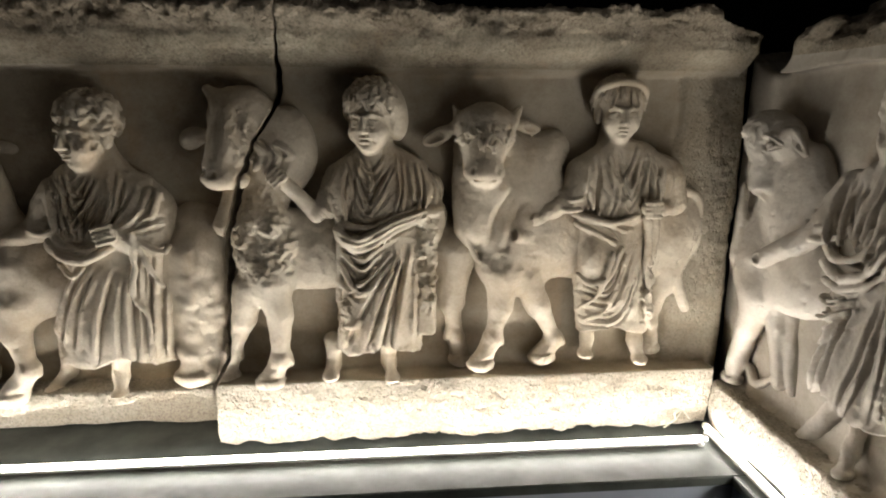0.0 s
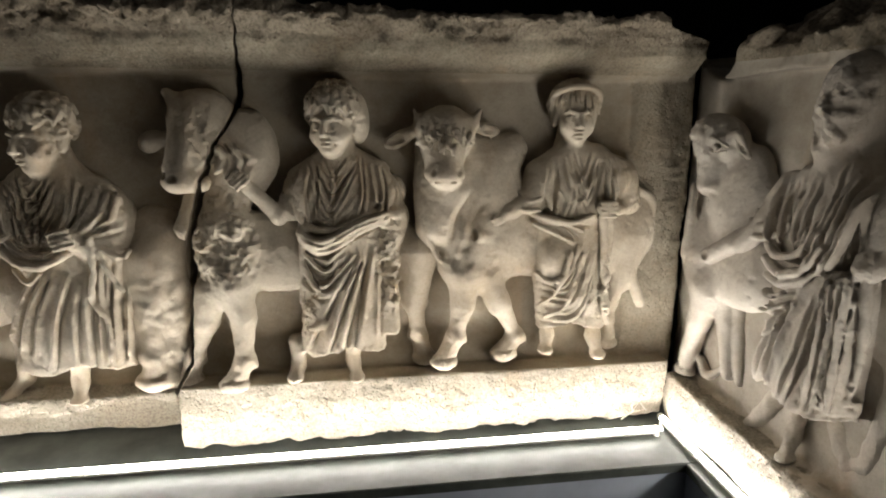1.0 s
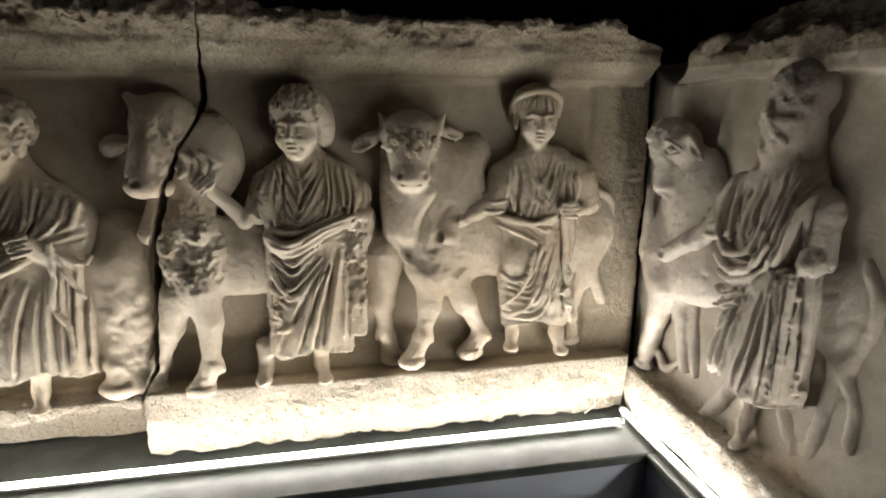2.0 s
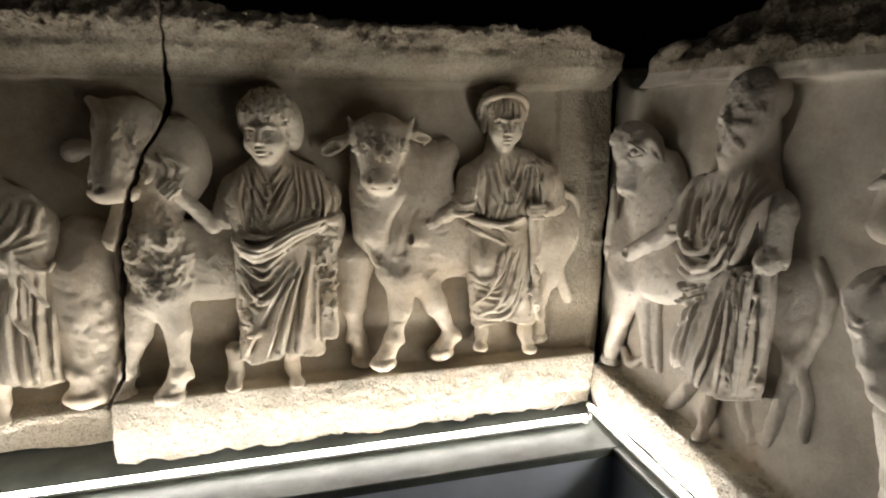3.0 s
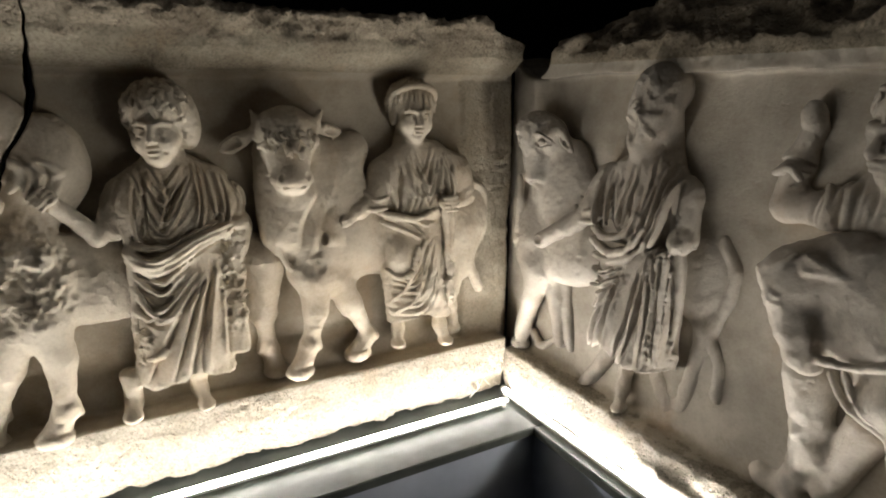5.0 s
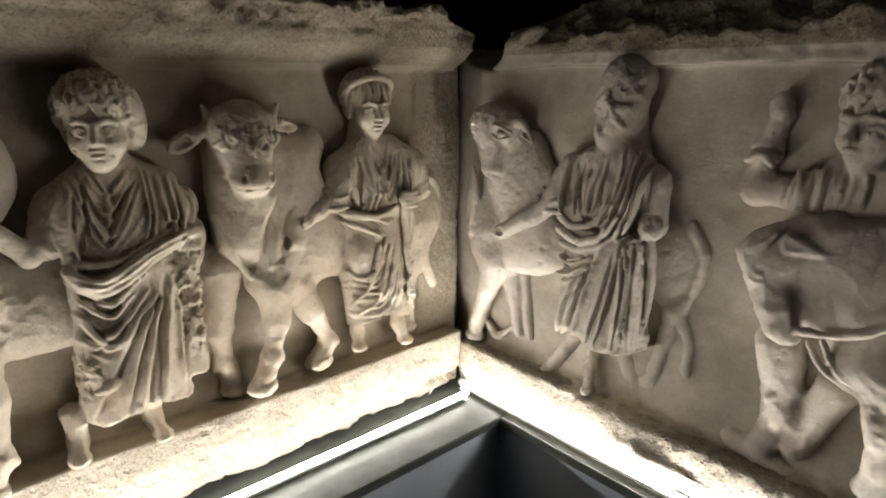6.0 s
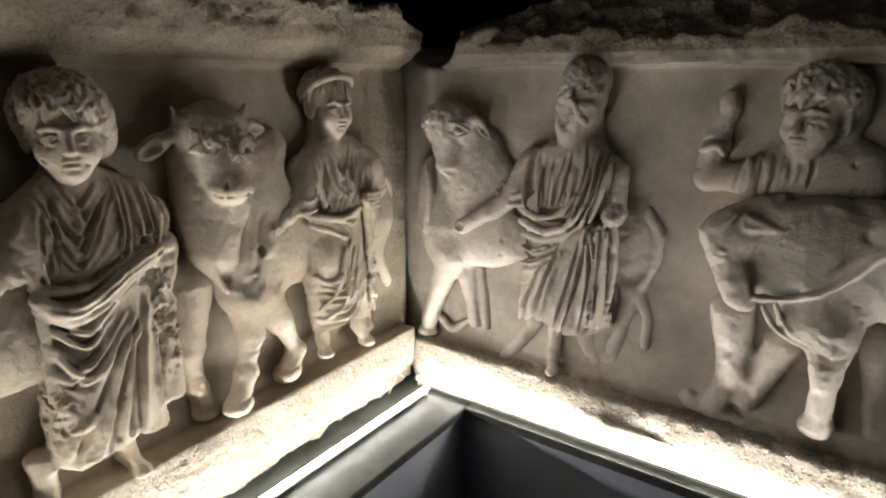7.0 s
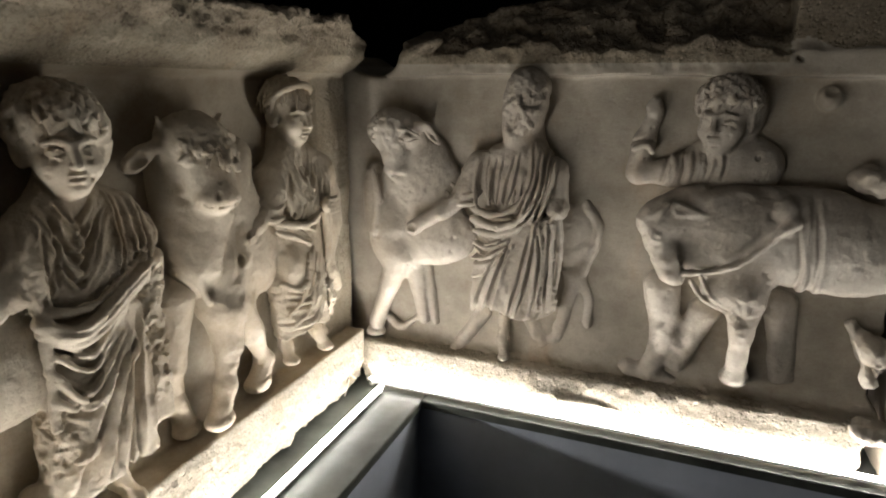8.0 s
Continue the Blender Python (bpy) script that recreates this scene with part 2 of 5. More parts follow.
    def chips(self, n, small, large, seed=1, c=None, r=None, front=-0.03):
        """Small knocks and pits, scattered over the skin."""
        rnd = random.Random(seed)
        if c is None:
            sl = (slice(None),) * 3
        else:
            sl, _ = self.window([c[i] - r[i] for i in range(3)], [c[i] + r[i] for i in range(3)])
        w0 = self.ax[1][sl[1]]
        i, j, k = np.nonzero((np.abs(self.d[sl]) < self.h * 0.6) & (w0 > front)[None, :, None])
        if not len(i):
            return self
        for _ in range(n):
            m = rnd.randrange(len(i))
            p = (self.ax[0][sl[0]][i[m]], w0[j[m]] + small * 0.5, self.ax[2][sl[2]][k[m]])
            s = small + (large - small) * rnd.random() ** 2
            self.ell(p, (s * rnd.uniform(0.7, 1.6), s, s * rnd.uniform(0.6, 1.2)), 0.003, rnd.uniform(0, 180), cut=True)
        return self

    def ripple(self, lo, hi, fn, amp):
        """Cloth folds: fn(U, W, V) gives the fold's height, 0 to 1, faded towards the window's rim."""
        sl, g = self.window(lo, hi)
        if sl is None:
            return self
        fade = 1
        for i, soft in ((0, 0.12), (2, 0.14)):
            s = (g[i] - lo[i]) / (hi[i] - lo[i])
            fade = fade * np.clip(np.minimum(s, 1 - s) / soft, 0, 1)
        self.d[sl] -= amp * fn(*g) * fade
        return self

    def keep(self, fn):
        """Cut away all that fn, a signed distance over the whole grid, has outside."""
        self.d = np.maximum(self.d, fn(*np.ix_(*self.ax)))
        return self

    def mesh(self, name, material, parent, label="", zones=()):
        d, h = self.d, self.h
        for i in range(3):
            for e in (0, -1):
                s = [slice(None)] * 3
                s[i] = e
                d[tuple(s)] = np.maximum(d[tuple(s)], 0.3 * h)
        inside = d < 0
        n = d.shape
        cnt = np.zeros([x - 1 for x in n], np.int8)
        corners = [(a, b, c) for a in (0, 1) for b in (0, 1) for c in (0, 1)]
        for a, b, c in corners:
            cnt += inside[a:n[0] - 1 + a, b:n[1] - 1 + b, c:n[2] - 1 + c]
        act = np.nonzero((cnt > 0) & (cnt < 8))
        idx = np.full(cnt.shape, -1, np.int32)
        idx[act] = np.arange(len(act[0]), dtype=np.int32)
        val = {cc: d[act[0] + cc[0], act[1] + cc[1], act[2] + cc[2]] for cc in corners}
        pos, num = np.zeros((len(act[0]), 3), np.float32), np.zeros(len(act[0]), np.float32)
        for p in corners:
            for i in range(3):
                if p[i] == 0:
                    q = tuple(1 if j == i else p[j] for j in range(3))
                    hit = (val[p] < 0) != (val[q] < 0)
                    t = np.where(hit, val[p] / np.where(hit, val[p] - val[q], 1), 0)
                    for j in range(3):
                        pos[:, j] += np.where(hit, (t if j == i else p[j]), 0)
                    num += hit
        pos = pos / num[:, None] + np.stack(act, 1)
        co = self.lo + pos * h
        quads = []
        for i in range(3):
            j, k = (i + 1) % 3, (i + 2) % 3
            s0, s1 = [slice(1, -1)] * 3, [slice(1, -1)] * 3
            s0[i], s1[i] = slice(0, n[i] - 1), slice(1, n[i])
            a, b = inside[tuple(s0)], inside[tuple(s1)]
            for flip, sel in ((False, a & ~b), (True, ~a & b)):
                e = np.stack(np.nonzero(sel), 1)
                e[:, j] += 1
                e[:, k] += 1
                ring = []
                for dj, dk in ((0, 0), (-1, 0), (-1, -1), (0, -1)):
                    c = e.copy()
                    c[:, j] += dj
                    c[:, k] += dk
                    ring.append(idx[c[:, 0], c[:, 1], c[:, 2]])
                q = np.stack(ring, 1)
                quads.append(q[:, ::-1] if not flip else q)
        quads = np.concatenate(quads)
        xyz = np.stack([co[:, 0], -co[:, 1], co[:, 2]], 1).astype(np.float32)
        me = bpy.data.meshes.new(name)
        me.vertices.add(len(xyz))
        me.vertices.foreach_set("co", xyz.ravel())
        me.loops.add(quads.size)
        me.loops.foreach_set("vertex_index", quads.ravel().astype(np.int32))
        me.polygons.add(len(quads))
        me.polygons.foreach_set("loop_start", np.arange(0, quads.size, 4, dtype=np.int32))
        me.polygons.foreach_set("use_smooth", np.ones(len(quads), bool))
        me.materials.append(material)
        if zones:
            mid = co[quads].mean(1)
            pick = np.zeros(len(quads), np.int32)
            for i, (mat, inside_zone) in enumerate(zones):
                me.materials.append(mat)
                pick[inside_zone(mid[:, 0], mid[:, 1], mid[:, 2])] = i + 1
            me.polygons.foreach_set("material_index", pick)
        me.update(calc_edges=True)
        ob = link_mesh(name, me, parent)
        if label:
            ob["label"] = label
        return ob


def smooth01(x):
    x = np.clip(x, 0, 1)
    return x * x * (3 - 2 * x)


def robe(S, top, bot, w, deep, folds=7, amp=0.008, seed=0, lean=0.0, k=0.012):
    """A hanging skirt from top (left, right, height) to bot, with upright folds that fan out."""
    vt, vb = top[2], bot[2]

    def sides(V):
        t = np.clip((vt - V) / (vt - vb), 0, 1)
        return (top[0] + top[1]) / 2 * (1 - t) + (bot[0] + bot[1]) / 2 * t, ((top[1] - top[0]) * (1 - t) + (bot[1] - bot[0]) * t) / 2, t

    def solid(U, W, V):
        c, hw, t = sides(V)
        r = np.sqrt(((U - c) / hw) ** 2 + ((W - w - 0.008 * t) / deep) ** 2)
        hem = vb + 0.012 * np.sin((U - c) * 31 + seed)
        return np.maximum((r - 1) * deep, np.maximum(hem - V, V - vt) * 0.8)

    def fold(U, W, V):
        c, hw, t = sides(V)
        s = (U - c) / hw + lean * t + 0.10 * np.sin(9 * V + seed * 2.1) + 0.07 * np.sin(21 * U + 3 * seed)
        ph = s * folds * 1.57 + seed
        ridge = 1 - np.abs(np.sin(ph)) ** 0.75
        fine = 1 - np.abs(np.sin(2.3 * ph + 1.1 + 6 * V))
        return (0.75 * ridge + 0.25 * fine - 0.45) * (0.45 + 0.55 * t)

    x0, x1 = min(top[0], bot[0]), max(top[1], bot[1])
    S.join((x0, w - deep, vb), (x1, w + deep + 0.01, vt), solid, k)
    S.ripple((x0 - 0.02, w - 0.01, vb - 0.05), (x1 + 0.02, w + deep + 0.05, vt + 0.03), fold, amp)


def chevrons(S, c, hw, hh, pitch=0.026, amp=0.005, slope=1.1, power=1.3):
    """Cloth hanging in V-shaped folds between the shoulders."""

    def fold(U, W, V):
        a = np.abs(U - c[0])
        ph = (V - c[2] - slope * a ** power / hw ** (power - 1) + 0.006 * np.sin(40 * U)) / pitch
        return (1 - np.abs(np.sin(np.pi * ph)) ** 0.8 - 0.4) * np.clip(1.3 - a / hw, 0, 1)

    S.ripple((c[0] - hw, c[1] - 0.05, c[2] - hh), (c[0] + hw, c[1] + 0.12, c[2] + hh), fold, amp)


def head_axes(c, a, yaw, tilt):
    """Maps a head's own axes (right, forward, up) in half-widths to the carving."""
    ca, sa, ct, st = math.cos(radians(yaw)), math.sin(radians(yaw)), math.cos(radians(tilt)), math.sin(radians(tilt))

    def P(r, f, s):
        f, s = f * ct + s * st, s * ct - f * st
        return (c[0] + a * (r * ca + f * sa), c[1] + a * (f * ca - r * sa), c[2] + a * s)

    return P


def locks(S, P, a, n, thick, length, seed, low=0.05, wave=0.25, fringe=0.52):
    """Flat strands that run from the crown outwards over the hair, ending in a fringe."""
    rnd = random.Random(seed)
    for i in range(n):
        z = 1 - (i + 0.5) / n * (1 - low)
        f = i * 2.39996 + rnd.uniform(-0.15, 0.15)
        r = math.sqrt(max(0, 1 - z * z))
        x, y = r * math.cos(f), r * math.sin(f)
        if y < -0.55 or (y > 0.35 and z < fringe):
            continue
        k = rnd.uniform(0.99, 1.05)
        p = (1.05 * x * k, -0.28 + 1.0 * y * k, 0.46 + 0.98 * z * k)
        g = length * rnd.uniform(0.7, 1.2)
        side = rnd.uniform(-wave, wave)
        q = (p[0] + g * (x * z - y * side), p[1] + g * (y * z + x * side), p[2] - g * r)
        w = thick * a * rnd.uniform(0.7, 1.2)
        S.cap(P(*p), P(*q), w, w * 0.6, 0.015 * a)


def head(S, c, a, yaw=0.0, tilt=0.0, hair="curls", face=True, worn=0.0):
    """A head of half-width a, turned by yaw towards +u and nodding by tilt; the crown recedes to the wall."""
    P = head_axes(c, a, yaw, tilt)
    seed = int(1000 * abs(c[0]))
    S.cap(P(0, -0.45, -0.7), P(0, -0.75, -1.9), 0.58 * a, 0.68 * a, 0.3 * a)
    S.ell(P(0, -0.28, 0.46), (1.0 * a, 0.98 * a, 0.98 * a), 0.1 * a)
    S.ell(P(0, 0.06, -0.28), (0.73 * a, 0.84 * a, 1.02 * a), 0.14 * a)
    S.ell(P(0, 0.38, -1.02), (0.36 * a, 0.42 * a, 0.32 * a), 0.32 * a)
    for s in (-1, 1):
        S.ell(P(0.46 * s, 0.5, -0.52), (0.26 * a, 0.26 * a, 0.3 * a), 0.3 * a)
        S.ell(P(0.86 * s, -0.2, -0.1), (0.16 * a, 0.34 * a, 0.5 * a), 0.1 * a)
    if hair == "curls":
        locks(S, P, a, 230, 0.13, 0.26, seed, -0.35, 1.1, 0.10)
        S.chips(60, 0.05 * a, 0.11 * a, seed, P(0, 0.1, 0.6), (1.25 * a, 1.3 * a, 0.95 * a), c[1] - 0.3 * a)
    elif hair == "strands":
        locks(S, P, a, 200, 0.07, 0.5, seed, -0.15, 0.25, 0.28)
    elif hair == "drilled":
        locks(S, P, a, 210, 0.15, 0.2, seed, -0.45, 1.3, 0.10)
        S.chips(46, 0.09 * a, 0.17 * a, seed, P(0.2, 0.2, 0.4), (1.2 * a, 1.3 * a, 0.85 * a), c[1] - 0.2 * a)
    if face:
        S.tube([P(-0.6, 0.6, 0.1), P(-0.32, 0.84, 0.16), P(0, 0.86, 0.06), P(0.32, 0.84, 0.16), P(0.6, 0.6, 0.1)], 0.06 * a, None, 0.13 * a)
        for s in (-1, 1):
            S.ell(P(0.36 * s, 0.93, -0.12), (0.23 * a, 0.17 * a, 0.13 * a), 0.08 * a, cut=True)
            S.ell(P(0.36 * s, 0.66, -0.14), (0.17 * a, 0.19 * a, 0.105 * a), 0.02 * a)
            S.tube([P(0.17 * s, 0.78, -0.1), P(0.36 * s, 0.85, -0.03), P(0.57 * s, 0.66, -0.11)], 0.03 * a, None, 0.02 * a)
            S.tube([P(0.17 * s, 0.77, -0.18), P(0.36 * s, 0.84, -0.25), P(0.57 * s, 0.66, -0.17)], 0.035 * a, None, 0.02 * a)
        S.cap(P(0, 0.84, 0.04), P(0, 1.08, -0.42), 0.09 * a, 0.13 * a, 0.08 * a)
        S.ell(P(0, 0.94, -0.46), (0.2 * a, 0.13 * a, 0.085 * a), 0.06 * a)
        S.ell(P(0, 0.84, -0.69), (0.23 * a, 0.13 * a, 0.06 * a), 0.05 * a)
        S.ell(P(0, 0.82, -0.85), (0.2 * a, 0.13 * a, 0.065 * a), 0.05 * a)
        S.cap(P(-0.22, 0.88, -0.765), P(0.22, 0.88, -0.765), 0.028 * a, None, 0.03 * a, cut=True)
        S.cap(P(-0.15, 0.84, -0.96), P(0.15, 0.84, -0.96), 0.04 * a, None, 0.08 * a, cut=True)
    if worn:
        S.rough(worn * a, 2.2 / a, P(0, 0.6, 0), (1.2 * a, 1.4 * a, 1.6 * a), 3)
    return P


def foot(S, ankle, toe, r=0.022):
    S.cap((ankle[0], ankle[1] - 0.01, ankle[2] + 0.07), ankle, r * 1.15, r * 0.85, 0.012)
    S.cap(ankle, toe, r * 0.95, r * 0.7, 0.014)
    S.ell((toe[0], toe[1] + 0.004, toe[2] - 0.006), (r * 1.05, r * 1.2, r * 0.6), 0.012)
    for i in (-1, 0, 1):
        S.cap((toe[0] + i * 0.009, toe[1] - 0.01, toe[2]), (toe[0] + i * 0.011, toe[1] + 0.012, toe[2] - 0.004), 0.007, 0.006, 0.003)


def hoof(S, knee, fetlock, toe, r=0.03):
    S.cap(knee, fetlock, r, r * 0.68, 0.015)
    S.ell(fetlock, (r * 0.95, r * 0.9, r * 0.8), 0.015)
    S.cap(fetlock, toe, r * 0.75, r * 1.0, 0.012)
    S.ell((toe[0], toe[1], toe[2] - 0.006), (r * 1.35, r * 1.1, r * 0.72), 0.01)
    S.cap((toe[0] - 0.004, toe[1] + r * 1.2, toe[2] + 0.012), (toe[0] - 0.002, toe[1] + r * 1.25, toe[2] - 0.03), 0.0045, 0.006, 0.004, cut=True)
    for s in (-1, 1):
        S.ell((fetlock[0] + s * r * 0.8, fetlock[1] + 0.002, fetlock[2] - 0.012), (r * 0.3, r * 0.35, r * 0.35), 0.006)
    S.tube([(toe[0] - r * 1.2, toe[1] + r * 0.5, toe[2] + 0.012), (toe[0], toe[1] + r * 1.1, toe[2] + 0.014), (toe[0] + r * 1.2, toe[1] + r * 0.5, toe[2] + 0.012)], 0.004, None, 0.004, cut=True)


def fist(S, c, r=0.02, turn=0.0):
    S.ell(c, (r * 1.15, r, r), 0.006)
    ca, sa = math.cos(radians(turn)), math.sin(radians(turn))
    for i in range(4):
        o = (i - 1.5) * r * 0.52
        p = (c[0] - sa * o - ca * r * 0.9, c[1] + r * 0.8, c[2] + ca * o - sa * r * 0.9)
        q = (c[0] - sa * o + ca * r * 0.9, c[1] + r * 0.75, c[2] + ca * o + sa * r * 0.9)
        S.cap(p, q, r * 0.27, r * 0.25, 0.003)


# ---- the hall, the plinth and the tubes ----
def setting(ob, label, cat):
    return tagged(ob, label, cat, "", "structure")


setting(part("floor", box((-4.6, -4.6, -0.2), (2, 1.2, 0)), M_FLOOR), "grey plain hall floor below the plinth", "floor")
setting(part("ceiling", box((-4.6, -4.6, 3.2), (2, 1.2, 3.4)), M_PLASTER), "grey hall ceiling in the dark", "ceiling")
# these two walls carry the darkness of the gaps as their colour
setting(part("wall_north", box((-4.4, 1.0, 0), (1.8, 1.2, 3.2)), M_WALL), "hall wall behind the slabs, coloured black for lack of light", "wall")
setting(part("wall_east", box((1.8, -4.4, 0), (2.0, 1.2, 3.2)), M_WALL), "hall wall behind the slabs, coloured black for lack of light", "wall")
setting(part("wall_south", box((-4.4, -4.6, 0), (2.0, -4.4, 3.2)), M_PLASTER), "grey plastered hall wall", "wall")
setting(part("wall_west", box((-4.6, -4.6, 0), (-4.4, 1.2, 3.2)), M_PLASTER), "grey plastered hall wall", "wall")

EDGE_A, EDGE_B, SHELF = -0.265, -0.075, 0.75
plinth = setting(new("plinth"), "dark grey panelled plinth with polished grey top slabs", "plinth")
part("body", box((-3.6, EDGE_A + 0.014, 0), (0.6, 0.6, 0.722)), M_PANEL, plinth)
part("body", box((EDGE_B + 0.014, -3.2, 0), (0.6, EDGE_A + 0.014, 0.722)), M_PANEL, plinth)
part("top_slab", box((-3.6, EDGE_A, 0.722), (0.6, 0.6, SHELF), 0.003), M_SHELF, plinth, "polished greenish grey slab")
part("top_slab", box((EDGE_B, -3.2, 0.722), (0.6, EDGE_A - 0.001, SHELF), 0.003), M_SHELF, plinth, "polished greenish grey slab")


def light_tube(p, q, tilt):
    """A slim lamp: a shallow glowing diffuser on an opaque channel, tilted out from the slabs by degrees."""
    p, q = Vector(p), Vector(q)
    root = tagged(new("light_tube"), "slim white light tube lit on the plinth top", "lamp", "light tubes")
    d = (q - p).normalized()
    out = Vector((0, -1, 0)) if abs(d.x) > 0.5 else Vector((-1, 0, 0))
    up = Vector((0, 0, 1)) * math.cos(radians(tilt)) + out * math.sin(radians(tilt))
    across = d.cross(up)
    arc = [across * (0.0098 * math.sin(radians(a))) + up * (0.0098 * math.cos(radians(a)) - 0.003) for a in range(-84, 85, 14)]
    back = [across * x + up * y for x, y in ((0.0092, -0.0025), (0.0092, -0.012), (-0.0092, -0.012), (-0.0092, -0.0025))]

    def extrude(section, closed):
        bm = bmesh.new()
        ends = [[bm.verts.new(e + v) for v in section] for e in (p, q)]
        n = len(section)
        for k in range(n if closed else n - 1):
            bm.faces.new((ends[0][k], ends[0][(k + 1) % n], ends[1][(k + 1) % n], ends[1][k]))
        if closed:
            bm.faces.new(ends[0])
            bm.faces.new(ends[1][::-1])
        bmesh.ops.recalc_face_normals(bm, faces=bm.faces[:])
        return bm

    part("diffuser", extrude(arc, True), M_TUBE, root, "glowing white diffuser", False)
    part("channel", extrude(back, True), M_METAL, root, "pale metal channel")
    for e, s in ((p, -1), (q, 1)):
        part("end_cap", rod(e, e + d * s * 0.016, 0.0102, 16), M_METAL, root, "", True)
        part("holder", box(e + Vector((-0.008, -0.008, SHELF - e.z)), e + Vector((0.008, 0.008, -0.009)), 0.002), M_METAL, root)
    return root


light_tube((-3.30, -0.117, 0.773), (-0.085, -0.117, 0.773), 4)
light_tube((-0.036, -0.062, 0.773), (-0.036, -2.40, 0.773), -8)

# ---- the carved slabs ----
CRACK_V = (0.70, 0.78, 0.93, 1.0, 1.12, 1.25, 1.35, 1.45, 1.53, 1.6, 1.66, 1.72, 1.8, 2.0)
CRACK_U = (-1.462, -1.455, -1.452, -1.415, -1.402, -1.398, -1.388, -1.365, -1.335, -1.305, -1.262, -1.245, -1.238, -1.222)


def crack(V):
    return np.interp(V, CRACK_V, CRACK_U).astype(np.float32) + 0.003 * np.abs(np.sin(23 * V)) + 0.0015 * np.sin(131 * V + 1)


def right_of_crack(U, W, V):
    return crack(V) + 0.009 + 0.012 * np.exp(-((V - 1.45) / 0.14) ** 2) - U + 0 * W


def left_of_crack(U, W, V):
    return U - crack(V) + 0.004 - 0.10 * np.clip(W + 0.02, -0.05, 0.2) + 0 * W


def slab_thing(label, turn=0):
    root = tagged(new("frieze_relief"), label, "relief", "carved frieze slabs")
    root.matrix_world = pose(0, 0, 0, 0, 0, turn)
    return root


G = 0.05  # how far the ground of the relief lies behind the wall's plane

slab_left = slab_thing("cracked marble frieze slab with a robed man and a bull")
slab_main = slab_thing("cream marble frieze slab with two robed men leading bulls")
slab_side = slab_thing("greyish worn marble frieze slab with robed men and bulls", -90)

zones_a = ((M_PICKED, lambda u, w, v: (u > -0.16 + 0.012 * np.sin(31 * v)) & (w < -0.01) & (v > 0.96)), (M_LEDGE, lambda u, w, v: v < 0.94), (M_CORNICE, lambda u, w, v: v > 1.785), (M_ROUGH, lambda u, w, v: v > 1.862 + 0.012 * np.sin(23 * u) + 0.006 * np.sin(61 * u)))
zones_b = ((M_LEDGE, lambda u, w, v: v < 0.905), (M_CORNICE, lambda u, w, v: (v > 1.812) & (u < 1.2)), (M_ROUGH, lambda u, w, v: v > 1.852 + 0.012 * np.sin(17 * u) + 0.008 * np.sin(47 * u)))

# the cornice leans out as it rises
CORNICE_V = (1.765, 1.785, 1.800, 1.828, 1.850, 1.868, 1.876, 1.910, 1.960)
CORNICE_W = (-0.060, -0.010, 0.016, 0.050, 0.060, 0.064, 0.070, 0.088, 0.070)


def cornice(S, u0, end_low, end_high, top, seed):
    """Moulded band below, broken rough stone above, its top edge uneven."""

    def solid(U, W, V):
        out = (W - np.interp(V, CORNICE_V, CORNICE_W).astype(np.float32)) * 0.7
        end = U - (end_low + (end_high - end_low) * smooth01((V - 1.868) / 0.04))
        roof = V - top - 0.010 * np.sin(5.1 * U + seed) - 0.007 * np.sin(17 * U + 2 * seed)
        return np.maximum(np.maximum(out, end), np.maximum(np.maximum(roof, 1.76 - V), -0.3 - W))

    S.join((u0, -0.2, 1.76), (end_low, 0.1, top + 0.03), solid, 0.012)


# main slab
S = Carving((-1.5, -0.2, 0.745), (0.06, 0.13, 1.985), 0.0045)
S.block((-1.55, -0.3, 0.752), (0.026, -G, 1.90), 0.006)
S.block((-0.15, -0.3, 0.9), (0.026, -G + 0.012, 1.80), 0.01, 0.02)
S.block((-1.55, -0.3, 0.755), (-0.012, 0.026, 0.945), 0.005, 0.006)
cornice(S, -1.5, 0.0, -0.12, 1.935, 1.0)
S.cap((-0.42, 0.06, 0.755), (0.1, 0.07, 0.785), 0.045, 0.06, 0.02, cut=True)
S.ell((-0.12, 0.06, 0.80), (0.09, 0.06, 0.03), 0.02, cut=True)
for i in range(16):
    S.ell((-1.45 + 0.095 * i, 0.05, 0.752), (0.05 + 0.02 * math.sin(3.7 * i), 0.05, 0.014 + 0.008 * math.sin(2.3 * i)), 0.012, cut=True)
S.ell((-0.75, 0.09, 1.975), (0.2, 0.1, 0.035), 0.02, cut=True)
S.ell((-0.40, 0.125, 1.895), (0.15, 0.035, 0.05), 0.02, 25, cut=True)
S.bow([(-0.525, 0.06, 1.94), (-0.537, 0.088, 1.907), (-0.556, 0.07, 1.868)], 0.006, 0.003, 0.005, 5, cut=True)
S.rough(0.020, 16, (-0.7, 0.03, 1.93), (1.0, 0.2, 0.07), 4)
S.rough(0.012, 60, (-0.7, 0.03, 1.93), (1.0, 0.2, 0.06), 3)
S.rough(0.006, 40, (-0.7, 0.03, 1.84), (1.0, 0.2, 0.06), 3)
S.rough(0.010, 22, (-0.7, 0.03, 0.82), (1.0, 0.13, 0.12), 4)
S.rough(0.006, 75, (-0.7, 0.03, 0.85), (1.0, 0.13, 0.12), 2)
S.rough(0.006, 70, (-0.05, -0.03, 1.38), (0.105, 0.1, 0.60), 2)
S.rough(0.010, 7, None, None, 3)
S.keep(right_of_crack)
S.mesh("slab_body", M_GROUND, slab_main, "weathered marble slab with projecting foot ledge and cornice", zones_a)

